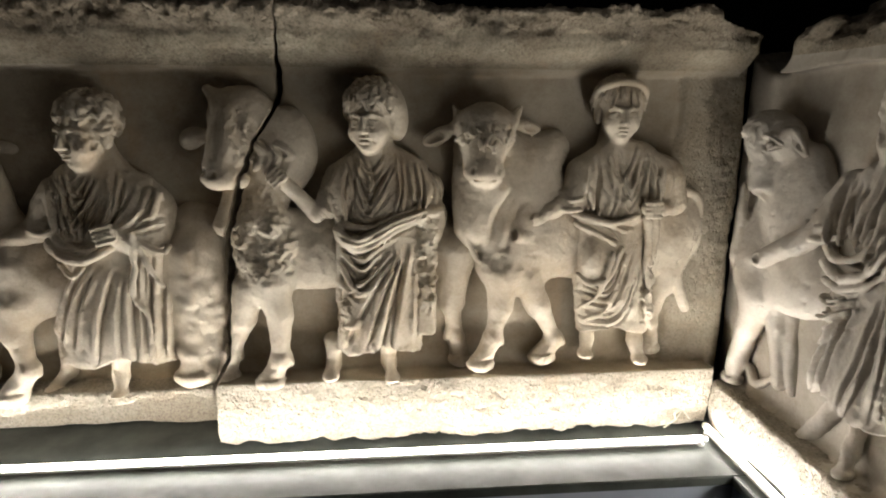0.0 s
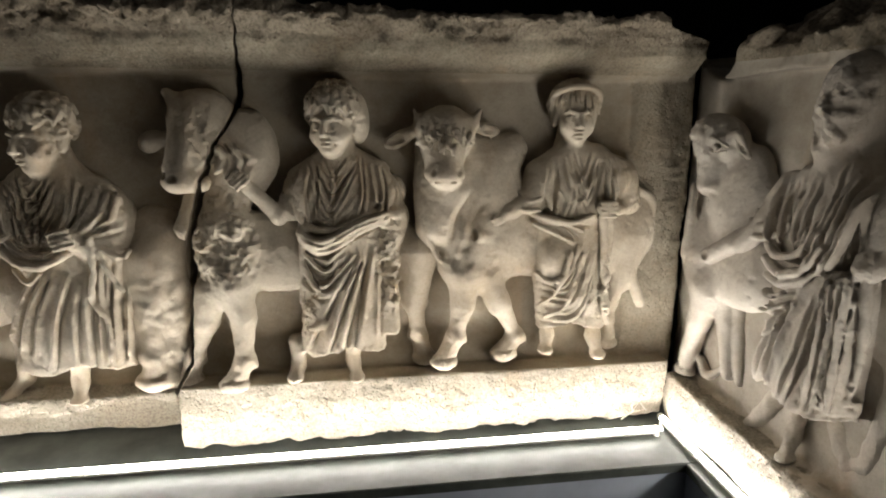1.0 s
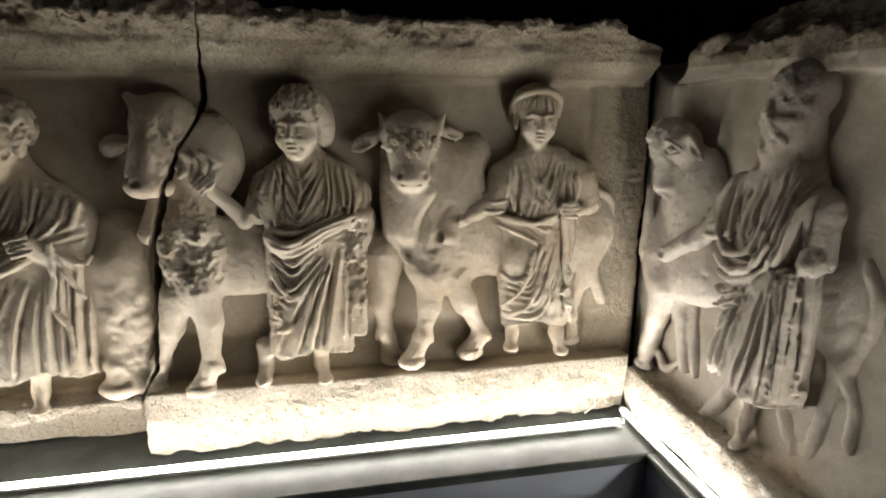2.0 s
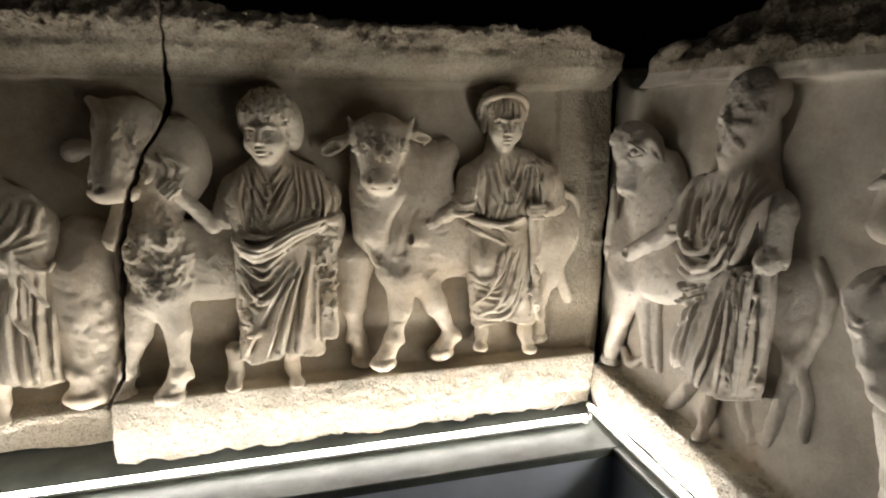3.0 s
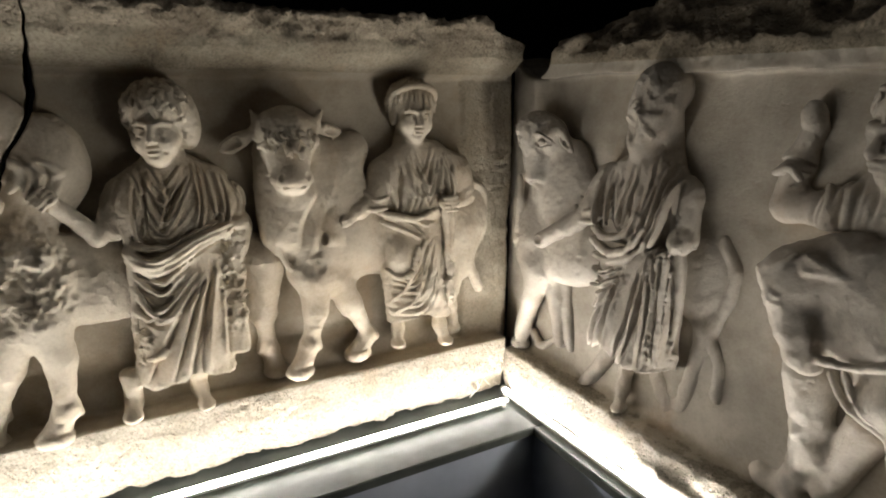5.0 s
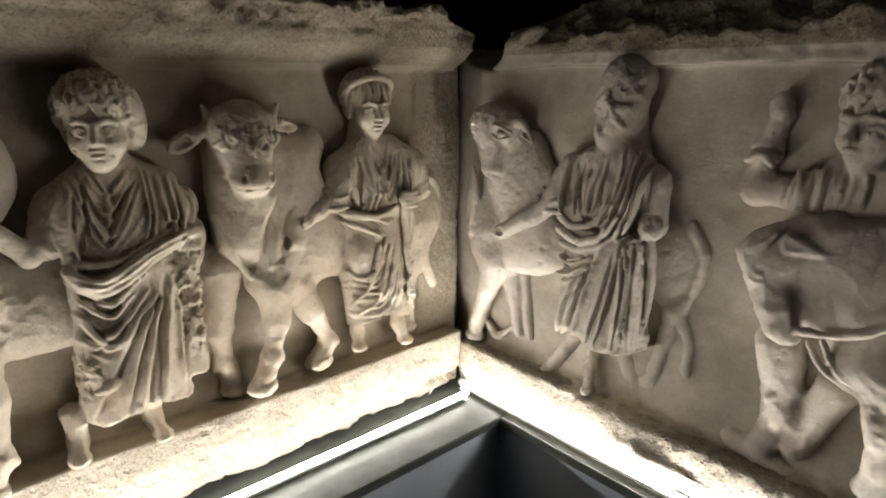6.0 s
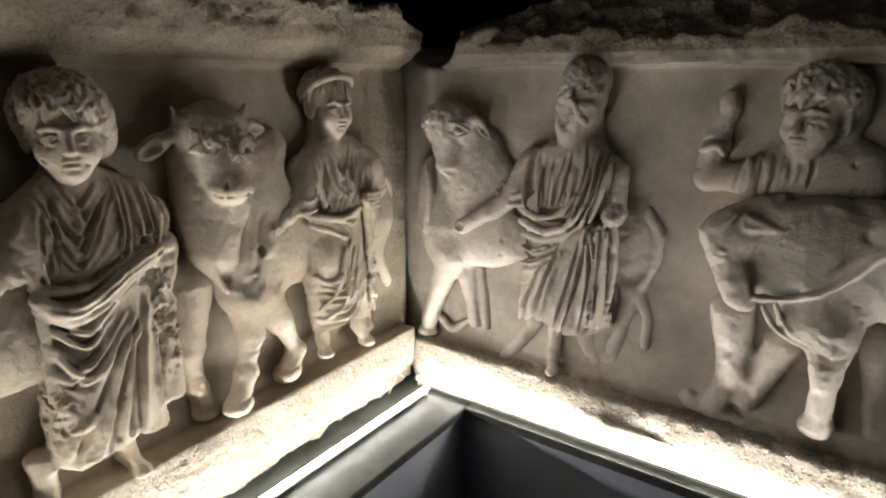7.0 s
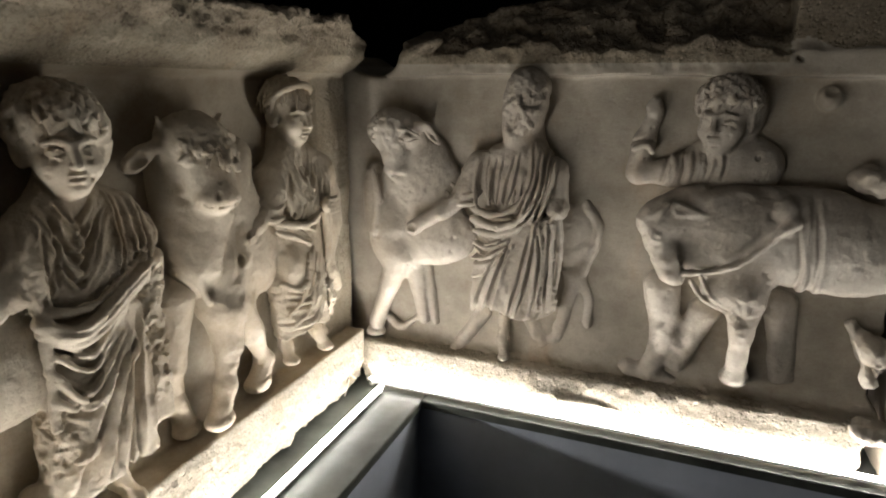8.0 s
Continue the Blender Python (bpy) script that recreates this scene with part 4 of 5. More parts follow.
def man_with_fillet(S):
    """The man with a band round his hair who holds his cloak in his fist."""
    S.ell((-0.320, -0.01, 1.447), (0.11, 0.062, 0.11), 0.03)
    S.cap((-0.330, -0.015, 1.544), (-0.428, -0.01, 1.482), 0.04, 0.043, 0.02)
    S.cap((-0.322, -0.015, 1.547), (-0.202, -0.015, 1.493), 0.043, 0.046, 0.02)
    S.cap((-0.359, -0.018, 1.549), (-0.276, -0.02, 1.558), 0.04, 0.042, 0.02)
    S.cap((-0.350, -0.01, 1.580), (-0.430, -0.005, 1.522), 0.036, 0.040, 0.02)
    S.cap((-0.350, -0.01, 1.580), (-0.240, -0.005, 1.535), 0.036, 0.040, 0.02)
    robe(S, (-0.460, -0.217, 1.397), (-0.428, -0.217, 1.076), -0.015, 0.064, 3, 0.004, 2.2, 0.6)
    chevrons(S, (-0.342, 0.03, 1.491), 0.07, 0.07, 0.03, 0.003, 1.3)
    S.bow([(-0.420, 0.015, 1.535), (-0.436, 0.042, 1.490), (-0.400, 0.046, 1.402)], 0.006, 0.005, 0.007)
    S.bow([(-0.392, 0.015, 1.568), (-0.378, 0.033, 1.525), (-0.345, 0.040, 1.490), (-0.319, 0.033, 1.535), (-0.300, 0.015, 1.575)], 0.006, 0.005, 0.006)
    S.bow([(-0.395, 0.02, 1.550), (-0.381, 0.042, 1.479), (-0.337, 0.048, 1.440), (-0.304, 0.042, 1.501), (-0.283, 0.015, 1.565)], 0.006, 0.005, 0.006)
    S.bow([(-0.270, 0.012, 1.560), (-0.279, 0.04, 1.515), (-0.277, 0.05, 1.440)], 0.007, 0.006, 0.006)
    S.bow([(-0.248, 0.012, 1.552), (-0.257, 0.04, 1.514), (-0.255, 0.05, 1.440)], 0.007, 0.006, 0.006)
    S.bow([(-0.225, 0.012, 1.542), (-0.235, 0.04, 1.514), (-0.233, 0.05, 1.440)], 0.007, 0.006, 0.006)
    S.pleats([(-0.433, 0, 1.544), (-0.439, 0, 1.465), (-0.441, 0, 1.394)], [(-0.368, 0, 1.575), (-0.348, 0, 1.480), (-0.362, 0, 1.398)], 5, 0.006, 0.006, 13)
    S.pleats([(-0.386, 0, 1.568), (-0.318, 0, 1.417), (-0.265, 0, 1.556)], [(-0.357, 0, 1.584), (-0.327, 0, 1.518), (-0.302, 0, 1.584)], 4, 0.007, 0.006, 14)
    S.pleats([(-0.280, 0, 1.584), (-0.262, 0, 1.479), (-0.254, 0, 1.381)], [(-0.208, 0, 1.559), (-0.187, 0, 1.510), (-0.192, 0, 1.455)], 5, 0.006, 0.0055, 15)
    S.pleats([(-0.438, 0, 1.228), (-0.368, 0, 1.204), (-0.319, 0, 1.305)], [(-0.418, 0, 1.104), (-0.320, 0, 1.130), (-0.268, 0, 1.320)], 6, 0.008, 0.0055, 16)
    S.pleats([(-0.451, 0, 1.395), (-0.382, 0, 1.370), (-0.331, 0, 1.329)], [(-0.433, 0, 1.405), (-0.343, 0, 1.382), (-0.268, 0, 1.401)], 3, 0.006, 0.005, 17)
    # arm towards the bull, broken at the wrist
    S.cap((-0.437, -0.005, 1.510), (-0.465, 0.005, 1.442), 0.043, 0.04, 0.02)
    S.tube([(-0.462, 0.01, 1.451), (-0.524, 0.015, 1.418), (-0.571, 0.02, 1.395)], 0.03, 0.022, 0.012)
    S.bow([(-0.512, 0.02, 1.450), (-0.493, 0.042, 1.422), (-0.448, 0.045, 1.422)], 0.006, 0.005, 0.005)
    S.bow([(-0.504, 0.015, 1.470), (-0.479, 0.042, 1.448), (-0.447, 0.045, 1.453)], 0.005, 0.004, 0.005)
    S.rough(0.010, 50, (-0.581, 0.03, 1.394), (0.035, 0.04, 0.03), 3)
    # other arm, broken, and the fist with the cloak's end
    S.cap((-0.200, -0.005, 1.515), (-0.171, 0, 1.435), 0.044, 0.034, 0.02)
    S.rough(0.010, 45, (-0.174, 0.02, 1.435), (0.03, 0.05, 0.04), 3)
    S.cap((-0.176, 0, 1.424), (-0.242, 0.04, 1.420), 0.024, 0.02, 0.012)
    fist(S, (-0.265, 0.066, 1.427), 0.023, 0)
    S.bow([(-0.270, 0.055, 1.402), (-0.258, 0.05, 1.331), (-0.256, 0.05, 1.252), (-0.232, 0.04, 1.116)], 0.010, 0.008, 0.006)
    S.bow([(-0.245, 0.05, 1.401), (-0.238, 0.045, 1.346), (-0.242, 0.04, 1.265), (-0.251, 0.045, 1.152), (-0.225, 0.03, 1.079)], 0.008, 0.007, 0.006)
    S.rough(0.016, 50, (-0.246, 0.05, 1.186), (0.03, 0.06, 0.1), 3)
    S.chips(30, 0.003, 0.008, 6, (-0.246, 0.04, 1.200), (0.03, 0.06, 0.1))
    # belt line and overhang of the tunic
    S.bow([(-0.464, 0.03, 1.408), (-0.417, 0.05, 1.398), (-0.364, 0.056, 1.388), (-0.295, 0.055, 1.407)], 0.008, 0.007, 0.006)
    S.bow([(-0.460, 0.03, 1.384), (-0.412, 0.052, 1.362), (-0.352, 0.056, 1.331)], 0.007, 0.005, 0.006)
    S.bow([(-0.431, 0.045, 1.392), (-0.371, 0.056, 1.381), (-0.323, 0.056, 1.362)], 0.005, 0.004, 0.005)
    S.ell((-0.406, 0.03, 1.278), (0.036, 0.03, 0.058), 0.015)
    S.bow([(-0.445, 0.02, 1.239), (-0.412, 0.05, 1.219), (-0.363, 0.052, 1.238), (-0.335, 0.054, 1.317)], 0.006, 0.005, 0.005)
    S.bow([(-0.435, 0.025, 1.141), (-0.390, 0.055, 1.191), (-0.356, 0.055, 1.302)], 0.005, 0.004, 0.006)
    S.bow([(-0.417, 0.03, 1.109), (-0.363, 0.055, 1.150), (-0.321, 0.055, 1.294)], 0.005, 0.004, 0.006)
    S.rough(0.010, 40, (-0.311, 0.05, 1.188), (0.05, 0.06, 0.09), 3)
    foot(S, (-0.390, -0.02, 1.030), (-0.402, 0, 0.999), 0.021)
    foot(S, (-0.251, -0.01, 1.029), (-0.242, 0.01, 0.981), 0.022)
    S.rough(0.004, 34, None, None, 3)
    S.rough(0.002, 95, None, None, 2)
    P = head(S, (-0.351, 0.012, 1.682), 0.062, -4, 5, "strands")
    S.bow([P(-1.12, -0.3, 0.35), P(-1.0, 0.15, 0.8), P(-0.6, 0.5, 1.1), P(0, 0.62, 1.2), P(0.6, 0.5, 1.1), P(1.0, 0.15, 0.8), P(1.12, -0.3, 0.35)], 0.0075, None, 0.004)


S = Carving((-0.60, -0.075, 0.93), (-0.12, 0.13, 1.82), 0.0025)
man_with_fillet(S)
S.chips(45, 0.002, 0.006, 9)
S.mesh("robed_man_carving", M_FIG, slab_main, "robed man with a hair band clutching his cloak")


# ---- carvings of the left slab ----
def man_draped(S):
    S.ell((-1.692, -0.02, 1.396), (0.13, 0.062, 0.12), 0.03)
    S.cap((-1.735, -0.02, 1.502), (-1.813, -0.015, 1.435), 0.045, 0.046, 0.02)
    S.cap((-1.721, -0.02, 1.508), (-1.587, -0.02, 1.428), 0.05, 0.064, 0.02)
    S.cap((-1.765, -0.02, 1.502), (-1.672, -0.022, 1.519), 0.042, 0.046, 0.02)
    S.ell((-1.588, -0.01, 1.382), (0.07, 0.06, 0.10), 0.03)
    S.cap((-1.702, -0.012, 1.530), (-1.790, -0.01, 1.470), 0.038, 0.042, 0.02)
    S.cap((-1.702, -0.012, 1.530), (-1.600, -0.01, 1.475), 0.038, 0.046, 0.02)
    robe(S, (-1.812, -1.527, 1.345), (-1.852, -1.548, 1.020), -0.02, 0.066, 3, 0.004, 0.4, -0.5)
    chevrons(S, (-1.743, 0.01, 1.439), 0.07, 0.08, 0.03, 0.010, 1.6)
    S.bow([(-1.649, 0, 1.516), (-1.637, 0.035, 1.470), (-1.662, 0.045, 1.393)], 0.008, 0.006, 0.007)
    S.bow([(-1.626, 0, 1.516), (-1.617, 0.035, 1.470), (-1.644, 0.045, 1.393)], 0.008, 0.006, 0.007)
    S.bow([(-1.594, 0.01, 1.490), (-1.590, 0.035, 1.470), (-1.621, 0.045, 1.393)], 0.008, 0.006, 0.007)
    S.bow([(-1.566, 0.01, 1.475), (-1.564, 0.035, 1.470), (-1.596, 0.045, 1.393)], 0.008, 0.006, 0.007)
    S.bow([(-1.546, 0.01, 1.455), (-1.539, 0.035, 1.469), (-1.566, 0.045, 1.392)], 0.008, 0.006, 0.007)
    S.bow([(-1.796, 0, 1.488), (-1.786, 0.03, 1.449), (-1.775, 0.036, 1.386)], 0.006, 0.004, 0.006)
    S.bow([(-1.812, 0, 1.488), (-1.802, 0.03, 1.449), (-1.794, 0.036, 1.386)], 0.006, 0.004, 0.006)
    S.bow([(-1.771, 0, 1.488), (-1.761, 0.03, 1.449), (-1.756, 0.036, 1.385)], 0.006, 0.004, 0.006)
    S.pleats([(-1.816, 0, 1.488), (-1.806, 0, 1.430), (-1.802, 0, 1.354)], [(-1.735, 0, 1.487), (-1.737, 0, 1.415), (-1.749, 0, 1.356)], 6, 0.008, 0.0055, 23)
    S.pleats([(-1.781, 0, 1.519), (-1.750, 0, 1.398), (-1.676, 0, 1.504)], [(-1.757, 0, 1.523), (-1.736, 0, 1.473), (-1.697, 0, 1.516)], 3, 0.007, 0.0055, 24)
    S.pleats([(-1.654, 0, 1.533), (-1.654, 0, 1.458), (-1.688, 0, 1.382)], [(-1.532, 0, 1.395), (-1.590, 0, 1.381), (-1.635, 0, 1.375)], 7, 0.009, 0.006, 25)
    S.pleats([(-1.741, 0, 1.288), (-1.810, 0, 1.190), (-1.851, 0, 1.090)], [(-1.647, 0, 1.267), (-1.668, 0, 1.155), (-1.681, 0, 1.010)], 5, 0.011, 0.008, 26)
    S.pleats([(-1.619, 0, 1.321), (-1.636, 0, 1.186), (-1.644, 0, 1.022)], [(-1.536, 0, 1.315), (-1.546, 0, 1.184), (-1.561, 0, 1.022)], 5, 0.009, 0.007, 27)
    # stretched arm
    S.cap((-1.810, -0.02, 1.456), (-1.848, -0.01, 1.388), 0.046, 0.04, 0.02)
    S.tube([(-1.831, 0, 1.379), (-1.892, 0.005, 1.362), (-1.975, 0.01, 1.332)], 0.03, 0.024, 0.012)
    S.bow([(-1.880, 0.015, 1.387), (-1.834, 0.035, 1.370), (-1.796, 0.04, 1.382)], 0.006, None, 0.005)
    # bent arm in the cloak, hand on the breast
    S.tube([(-1.555, 0, 1.346), (-1.607, 0.03, 1.349), (-1.647, 0.045, 1.367)], 0.034, 0.026, 0.012)
    fist(S, (-1.662, 0.06, 1.376), 0.024, 15)
    S.bow([(-1.603, 0.06, 1.374), (-1.606, 0.055, 1.293), (-1.619, 0.05, 1.209), (-1.590, 0.045, 1.153), (-1.591, 0.045, 1.035)], 0.007, 0.006, 0.006)
    S.bow([(-1.591, 0.055, 1.336), (-1.568, 0.05, 1.276), (-1.543, 0.045, 1.232)], 0.007, 0.004, 0.006)
    S.bow([(-1.585, 0.05, 1.350), (-1.542, 0.045, 1.319), (-1.524, 0.03, 1.336)], 0.008, 0.006, 0.006)
    S.ell((-1.542, 0.05, 1.308), (0.012, 0.02, 0.012), 0.005, cut=True)
    # roll of cloth at the waist
    S.bow([(-1.816, 0.03, 1.346), (-1.774, 0.055, 1.317), (-1.722, 0.06, 1.308), (-1.660, 0.055, 1.337)], 0.013, 0.008, 0.007)
    S.bow([(-1.807, 0.03, 1.370), (-1.770, 0.05, 1.341), (-1.721, 0.055, 1.331), (-1.674, 0.05, 1.351)], 0.008, 0.006, 0.006)
    S.bow([(-1.794, 0.04, 1.295), (-1.761, 0.052, 1.265), (-1.729, 0.05, 1.286)], 0.006, 0.004, 0.005)
    foot(S, (-1.699, -0.01, 0.964), (-1.696, 0.015, 0.926), 0.023)
    foot(S, (-1.844, -0.035, 0.975), (-1.882, -0.02, 0.933), 0.022)
    S.rough(0.004, 34, None, None, 3)
    S.rough(0.002, 95, None, None, 2)
    head(S, (-1.700, 0.024, 1.622), 0.068, -30, 3, "drilled")
    S.rough(0.010, 50, (-1.660, 0.05, 1.600), (0.05, 0.07, 0.06), 3)


S = Carving((-2.02, -0.075, 0.92), (-1.42, 0.13, 1.75), 0.0027)
man_draped(S)
S.chips(45, 0.002, 0.006, 9)
S.mesh("robed_man_carving", M_FIG, slab_left, "curly-haired robed man with a hand on his breast")

S = Carving((-2.35, -0.075, 0.9), (-1.38, 0.1, 1.72), 0.0045)
S.ell((-1.732, -0.04, 1.254), (0.30, 0.055, 0.13), 0.03)
S.ell((-1.934, -0.02, 1.264), (0.11, 0.06, 0.15), 0.04)
S.ell((-2.023, -0.02, 1.487), (0.10, 0.06, 0.14), 0.04, 20)
S.ell((-2.013, 0.03, 1.588), (0.06, 0.06, 0.08), 0.03)
S.ell((-1.923, -0.03, 1.582), (0.034, 0.014, 0.016), 0.008, -10)
S.cap((-1.491, -0.04, 1.313), (-1.488, -0.035, 1.155), 0.075, 0.055, 0.03)
S.ell((-1.471, -0.05, 1.381), (0.07, 0.05, 0.06), 0.03)
hoof(S, (-1.487, -0.03, 1.148), (-1.507, -0.02, 1.029), (-1.506, -0.015, 0.964), 0.042)
S.cap((-1.545, -0.05, 1.118), (-1.564, -0.05, 1.035), 0.04, 0.03, 0.03)
S.block((-1.501, -0.1, 0.929), (-1.420, -0.02, 1.356), 0.02, 0.05)
S.rough(0.016, 26, (-1.461, -0.01, 1.130), (0.07, 0.08, 0.26), 4)
S.cap((-1.935, 0, 1.177), (-1.949, 0, 1.099), 0.045, 0.034, 0.03)
hoof(S, (-1.948, 0, 1.107), (-1.924, 0.01, 0.998), (-1.974, 0.015, 0.929), 0.032)
S.cap((-2.004, -0.02, 1.172), (-2.032, -0.02, 1.078), 0.04, 0.03, 0.03)
hoof(S, (-2.032, -0.02, 1.078), (-2.043, -0.02, 0.989), (-2.064, -0.01, 0.928), 0.028)
S.bow([(-1.509, -0.03, 1.408), (-1.497, -0.02, 1.349), (-1.515, -0.02, 1.224)], 0.006, None, 0.01)
S.rough(0.006, 13)
S.rough(0.003, 45, None, None, 2)
S.chips(45, 0.002, 0.006, 9)
S.keep(left_of_crack)
S.mesh("bull_carving", M_FIG, slab_left, "bull standing behind a robed man")

# ---- side slab ----
S = Carving((-0.09, -0.30, 0.745), (1.62, 0.07, 2.10), 0.005)
S.block((-0.08, -0.35, 0.752), (1.56, -G - 0.005, 1.845), 0.008)
S.block((0.012, -0.35, 0.756), (1.56, 0.014, 0.905), 0.012, 0.03)


def fascia(U, W, V):
    """A smooth band whose upper edge is broken in waves and which ends in a slant at the corner."""
    edge = 1.852 + 0.012 * np.sin(13 * U + 0.6) + 0.007 * np.sin(31 * U + 2) + 0.004 * np.sin(83 * U)
    edge = edge - 0.022 * np.exp(-((U - 0.68) / 0.07) ** 2) - 0.05 * smooth01((U - 1.10) / 0.12)
    face = W + 0.020 + 0.02 * smooth01((0.30 - U) / 0.2)
    return np.maximum(np.maximum(face, V - edge + 0.3 * (W + 0.01)), np.maximum(1.812 - V, np.maximum(0.16 - U, U - 1.22)))


def broken_top(U, W, V):
    """Rock that slopes back from the band, lower towards the corner."""
    slope = (V - 1.838 + 0.85 * (W + 0.022)) * 0.76
    roof = V - 1.835 - 0.42 * np.clip(U - 0.10, 0, 3) - 0.02 * np.sin(9 * U)
    return np.maximum(np.maximum(slope, roof), np.maximum(1.78 - V, np.maximum(0.10 - U, W + 0.02)))


S.join((0.06, -0.3, 1.78), (1.6, 0.0, 2.1), broken_top, 0.012)
S.rough(0.050, 9, (0.75, -0.15, 1.98), (0.95, 0.3, 0.15), 4, True)
S.rough(0.030, 16, (0.75, -0.12, 1.95), (0.95, 0.3, 0.12), 4)
S.join((0.16, -0.3, 1.81), (1.22, 0.02, 1.89), fascia, 0.005)
S.block((1.20, -0.35, 1.80), (1.6, -0.034, 2.12), 0.01, 0.012)
S.bow([(1.17, -0.03, 1.845), (1.26, -0.03, 1.80), (1.40, -0.035, 1.785), (1.52, -0.035, 1.775)], 0.010, 0.007, 0.006, cut=True)
S.ell((0.255, -0.03, 1.868), (0.045, 0.035, 0.018), 0.006, 20)
S.ell((0.20, -0.045, 1.845), (0.05, 0.04, 0.022), 0.006, 25)
S.cap((0.0, 0.06, 0.765), (1.6, 0.075, 0.765), 0.045, 0.055, 0.03, cut=True)
S.ell((0.02, 0.0, 1.90), (0.16, 0.5, 0.10), 0.02, -35, cut=True)
S.ell((0.98, 0.075, 0.935), (0.20, 0.08, 0.040), 0.03, cut=True)
S.rough(0.010, 45, (0.7, -0.03, 1.84), (0.65, 0.2, 0.06), 3)
S.rough(0.007, 24, (0.75, 0.02, 0.86), (0.95, 0.13, 0.1), 4)
S.rough(0.006, 70, (0.75, 0.0, 0.905), (0.95, 0.13, 0.03), 2)
S.bow([(0.20, 0.02, 0.815), (0.45, 0.024, 0.812), (0.70, 0.022, 0.818)], 0.004, 0.003, 0.004, 6, cut=True)
S.cap((0.70, 0.008, 0.825), (0.88, 0.008, 0.815), 0.018, 0.010, 0.006)
S.rough(0.012, 6, None, None, 3)
S.ell((1.300, -0.045, 1.728), (0.028, 0.03, 0.030), 0.006)
S.ell((1.300, -0.015, 1.745), (0.018, 0.02, 0.014), 0.006, cut=True)
S.keep(lambda U, W, V: U - 1.505 + 0.02 * np.sin(19 * V) + 0.012 * np.sin(53 * V + 1) + 0 * W)
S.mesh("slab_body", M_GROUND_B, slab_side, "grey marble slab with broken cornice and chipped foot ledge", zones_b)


def bull_corner(S):
    S.ell((0.247, -0.035, 1.297), (0.16, 0.05, 0.11), 0.03)
    S.ell((0.113, -0.02, 1.287), (0.07, 0.055, 0.13), 0.03)
    S.ell((0.191, -0.03, 1.477), (0.09, 0.05, 0.12), 0.04, -20)
    S.ell((0.245, -0.04, 1.550), (0.06, 0.035, 0.06), 0.03)
    S.ell((0.152, 0, 1.615), (0.095, 0.052, 0.062), 0.025)
    S.ell((0.255, -0.04, 1.443), (0.11, 0.045, 0.10), 0.04)
    S.cap((0.141, 0.008, 1.626), (0.154, 0.016, 1.506), 0.062, 0.034, 0.02)
    S.ell((0.155, 0.018, 1.499), (0.036, 0.03, 0.024), 0.012)
    S.ell((0.171, 0.036, 1.478), (0.022, 0.02, 0.012), 0.006, cut=True)
    S.ell((0.064, -0.03, 1.395), (0.05, 0.045, 0.12), 0.03)
    S.rough(0.012, 60, (0.140, 0.04, 1.610), (0.10, 0.08, 0.09), 4)
    S.bow([(0.085, 0.055, 1.545), (0.135, 0.066, 1.525), (0.165, 0.055, 1.482)], 0.008, 0.005, 0.006, cut=True)
    S.bow([(0.175, 0.045, 1.622), (0.212, 0.056, 1.622), (0.243, 0.04, 1.606)], 0.006, 0.004, 0.004)
    S.bow([(0.180, 0.045, 1.594), (0.212, 0.056, 1.588), (0.240, 0.04, 1.596)], 0.005, 0.003, 0.004)
    S.ell((0.109, 0.07, 1.568), (0.03, 0.03, 0.05), 0.008, 20, cut=True)
    S.ell((0.217, 0.066, 1.605), (0.020, 0.018, 0.012), 0.005, cut=True)
    S.ell((0.211, 0.052, 1.604), (0.013, 0.012, 0.009), 0.003)
    S.bow([(0.224, 0.02, 1.626), (0.272, 0.025, 1.632), (0.307, 0.02, 1.584)], 0.012, 0.004, 0.008)
    S.bow([(0.258, 0.025, 1.627), (0.278, 0.03, 1.600), (0.304, 0.022, 1.582)], 0.004, None, 0.004)
    S.bow([(0.077, 0.02, 1.495), (0.096, 0.03, 1.408), (0.080, 0.03, 1.277)], 0.008, 0.006, 0.01)
    S.cap((0.159, -0.015, 1.217), (0.108, -0.022, 1.110), 0.046, 0.034, 0.03)
    S.cap((0.108, -0.022, 1.110), (0.054, -0.028, 0.961), 0.034, 0.026, 0.015)
    S.ell((0.047, -0.028, 0.926), (0.034, 0.03, 0.02), 0.012)
    S.cap((0.192, -0.045, 1.173), (0.223, -0.052, 0.990), 0.036, 0.02, 0.02)
    S.cap((0.232, -0.06, 1.174), (0.261, -0.06, 0.981), 0.022, 0.014, 0.01)
    S.bow([(0.091, -0.05, 0.975), (0.141, -0.046, 0.949), (0.209, -0.05, 0.999)], 0.011, 0.008, 0.01)
    S.ell((0.693, -0.074, 1.313), (0.10, 0.035, 0.12), 0.04)
    S.cap((0.715, -0.080, 1.187), (0.668, -0.076, 0.985), 0.038, 0.026, 0.03)
    S.cap((0.590, -0.080, 1.030), (0.625, -0.080, 0.960), 0.035, 0.028, 0.03)
    S.bow([(0.737, -0.06, 1.422), (0.775, -0.057, 1.359), (0.761, -0.057, 1.272), (0.736, -0.057, 1.198), (0.761, -0.057, 1.129), (0.763, -0.058, 1.046)], 0.011, 0.010, 0.012)
    S.rough(0.006, 13)
    S.rough(0.003, 36, None, None, 3)
    S.rough(0.002, 85, None, None, 2)


S = Carving((0.02, -0.08, 0.86), (0.80, 0.08, 1.72), 0.004)
bull_corner(S)
S.chips(45, 0.002, 0.006, 9)
S.mesh("bull_carving", M_FIG_B, slab_side, "worn bull with a battered head in the corner")


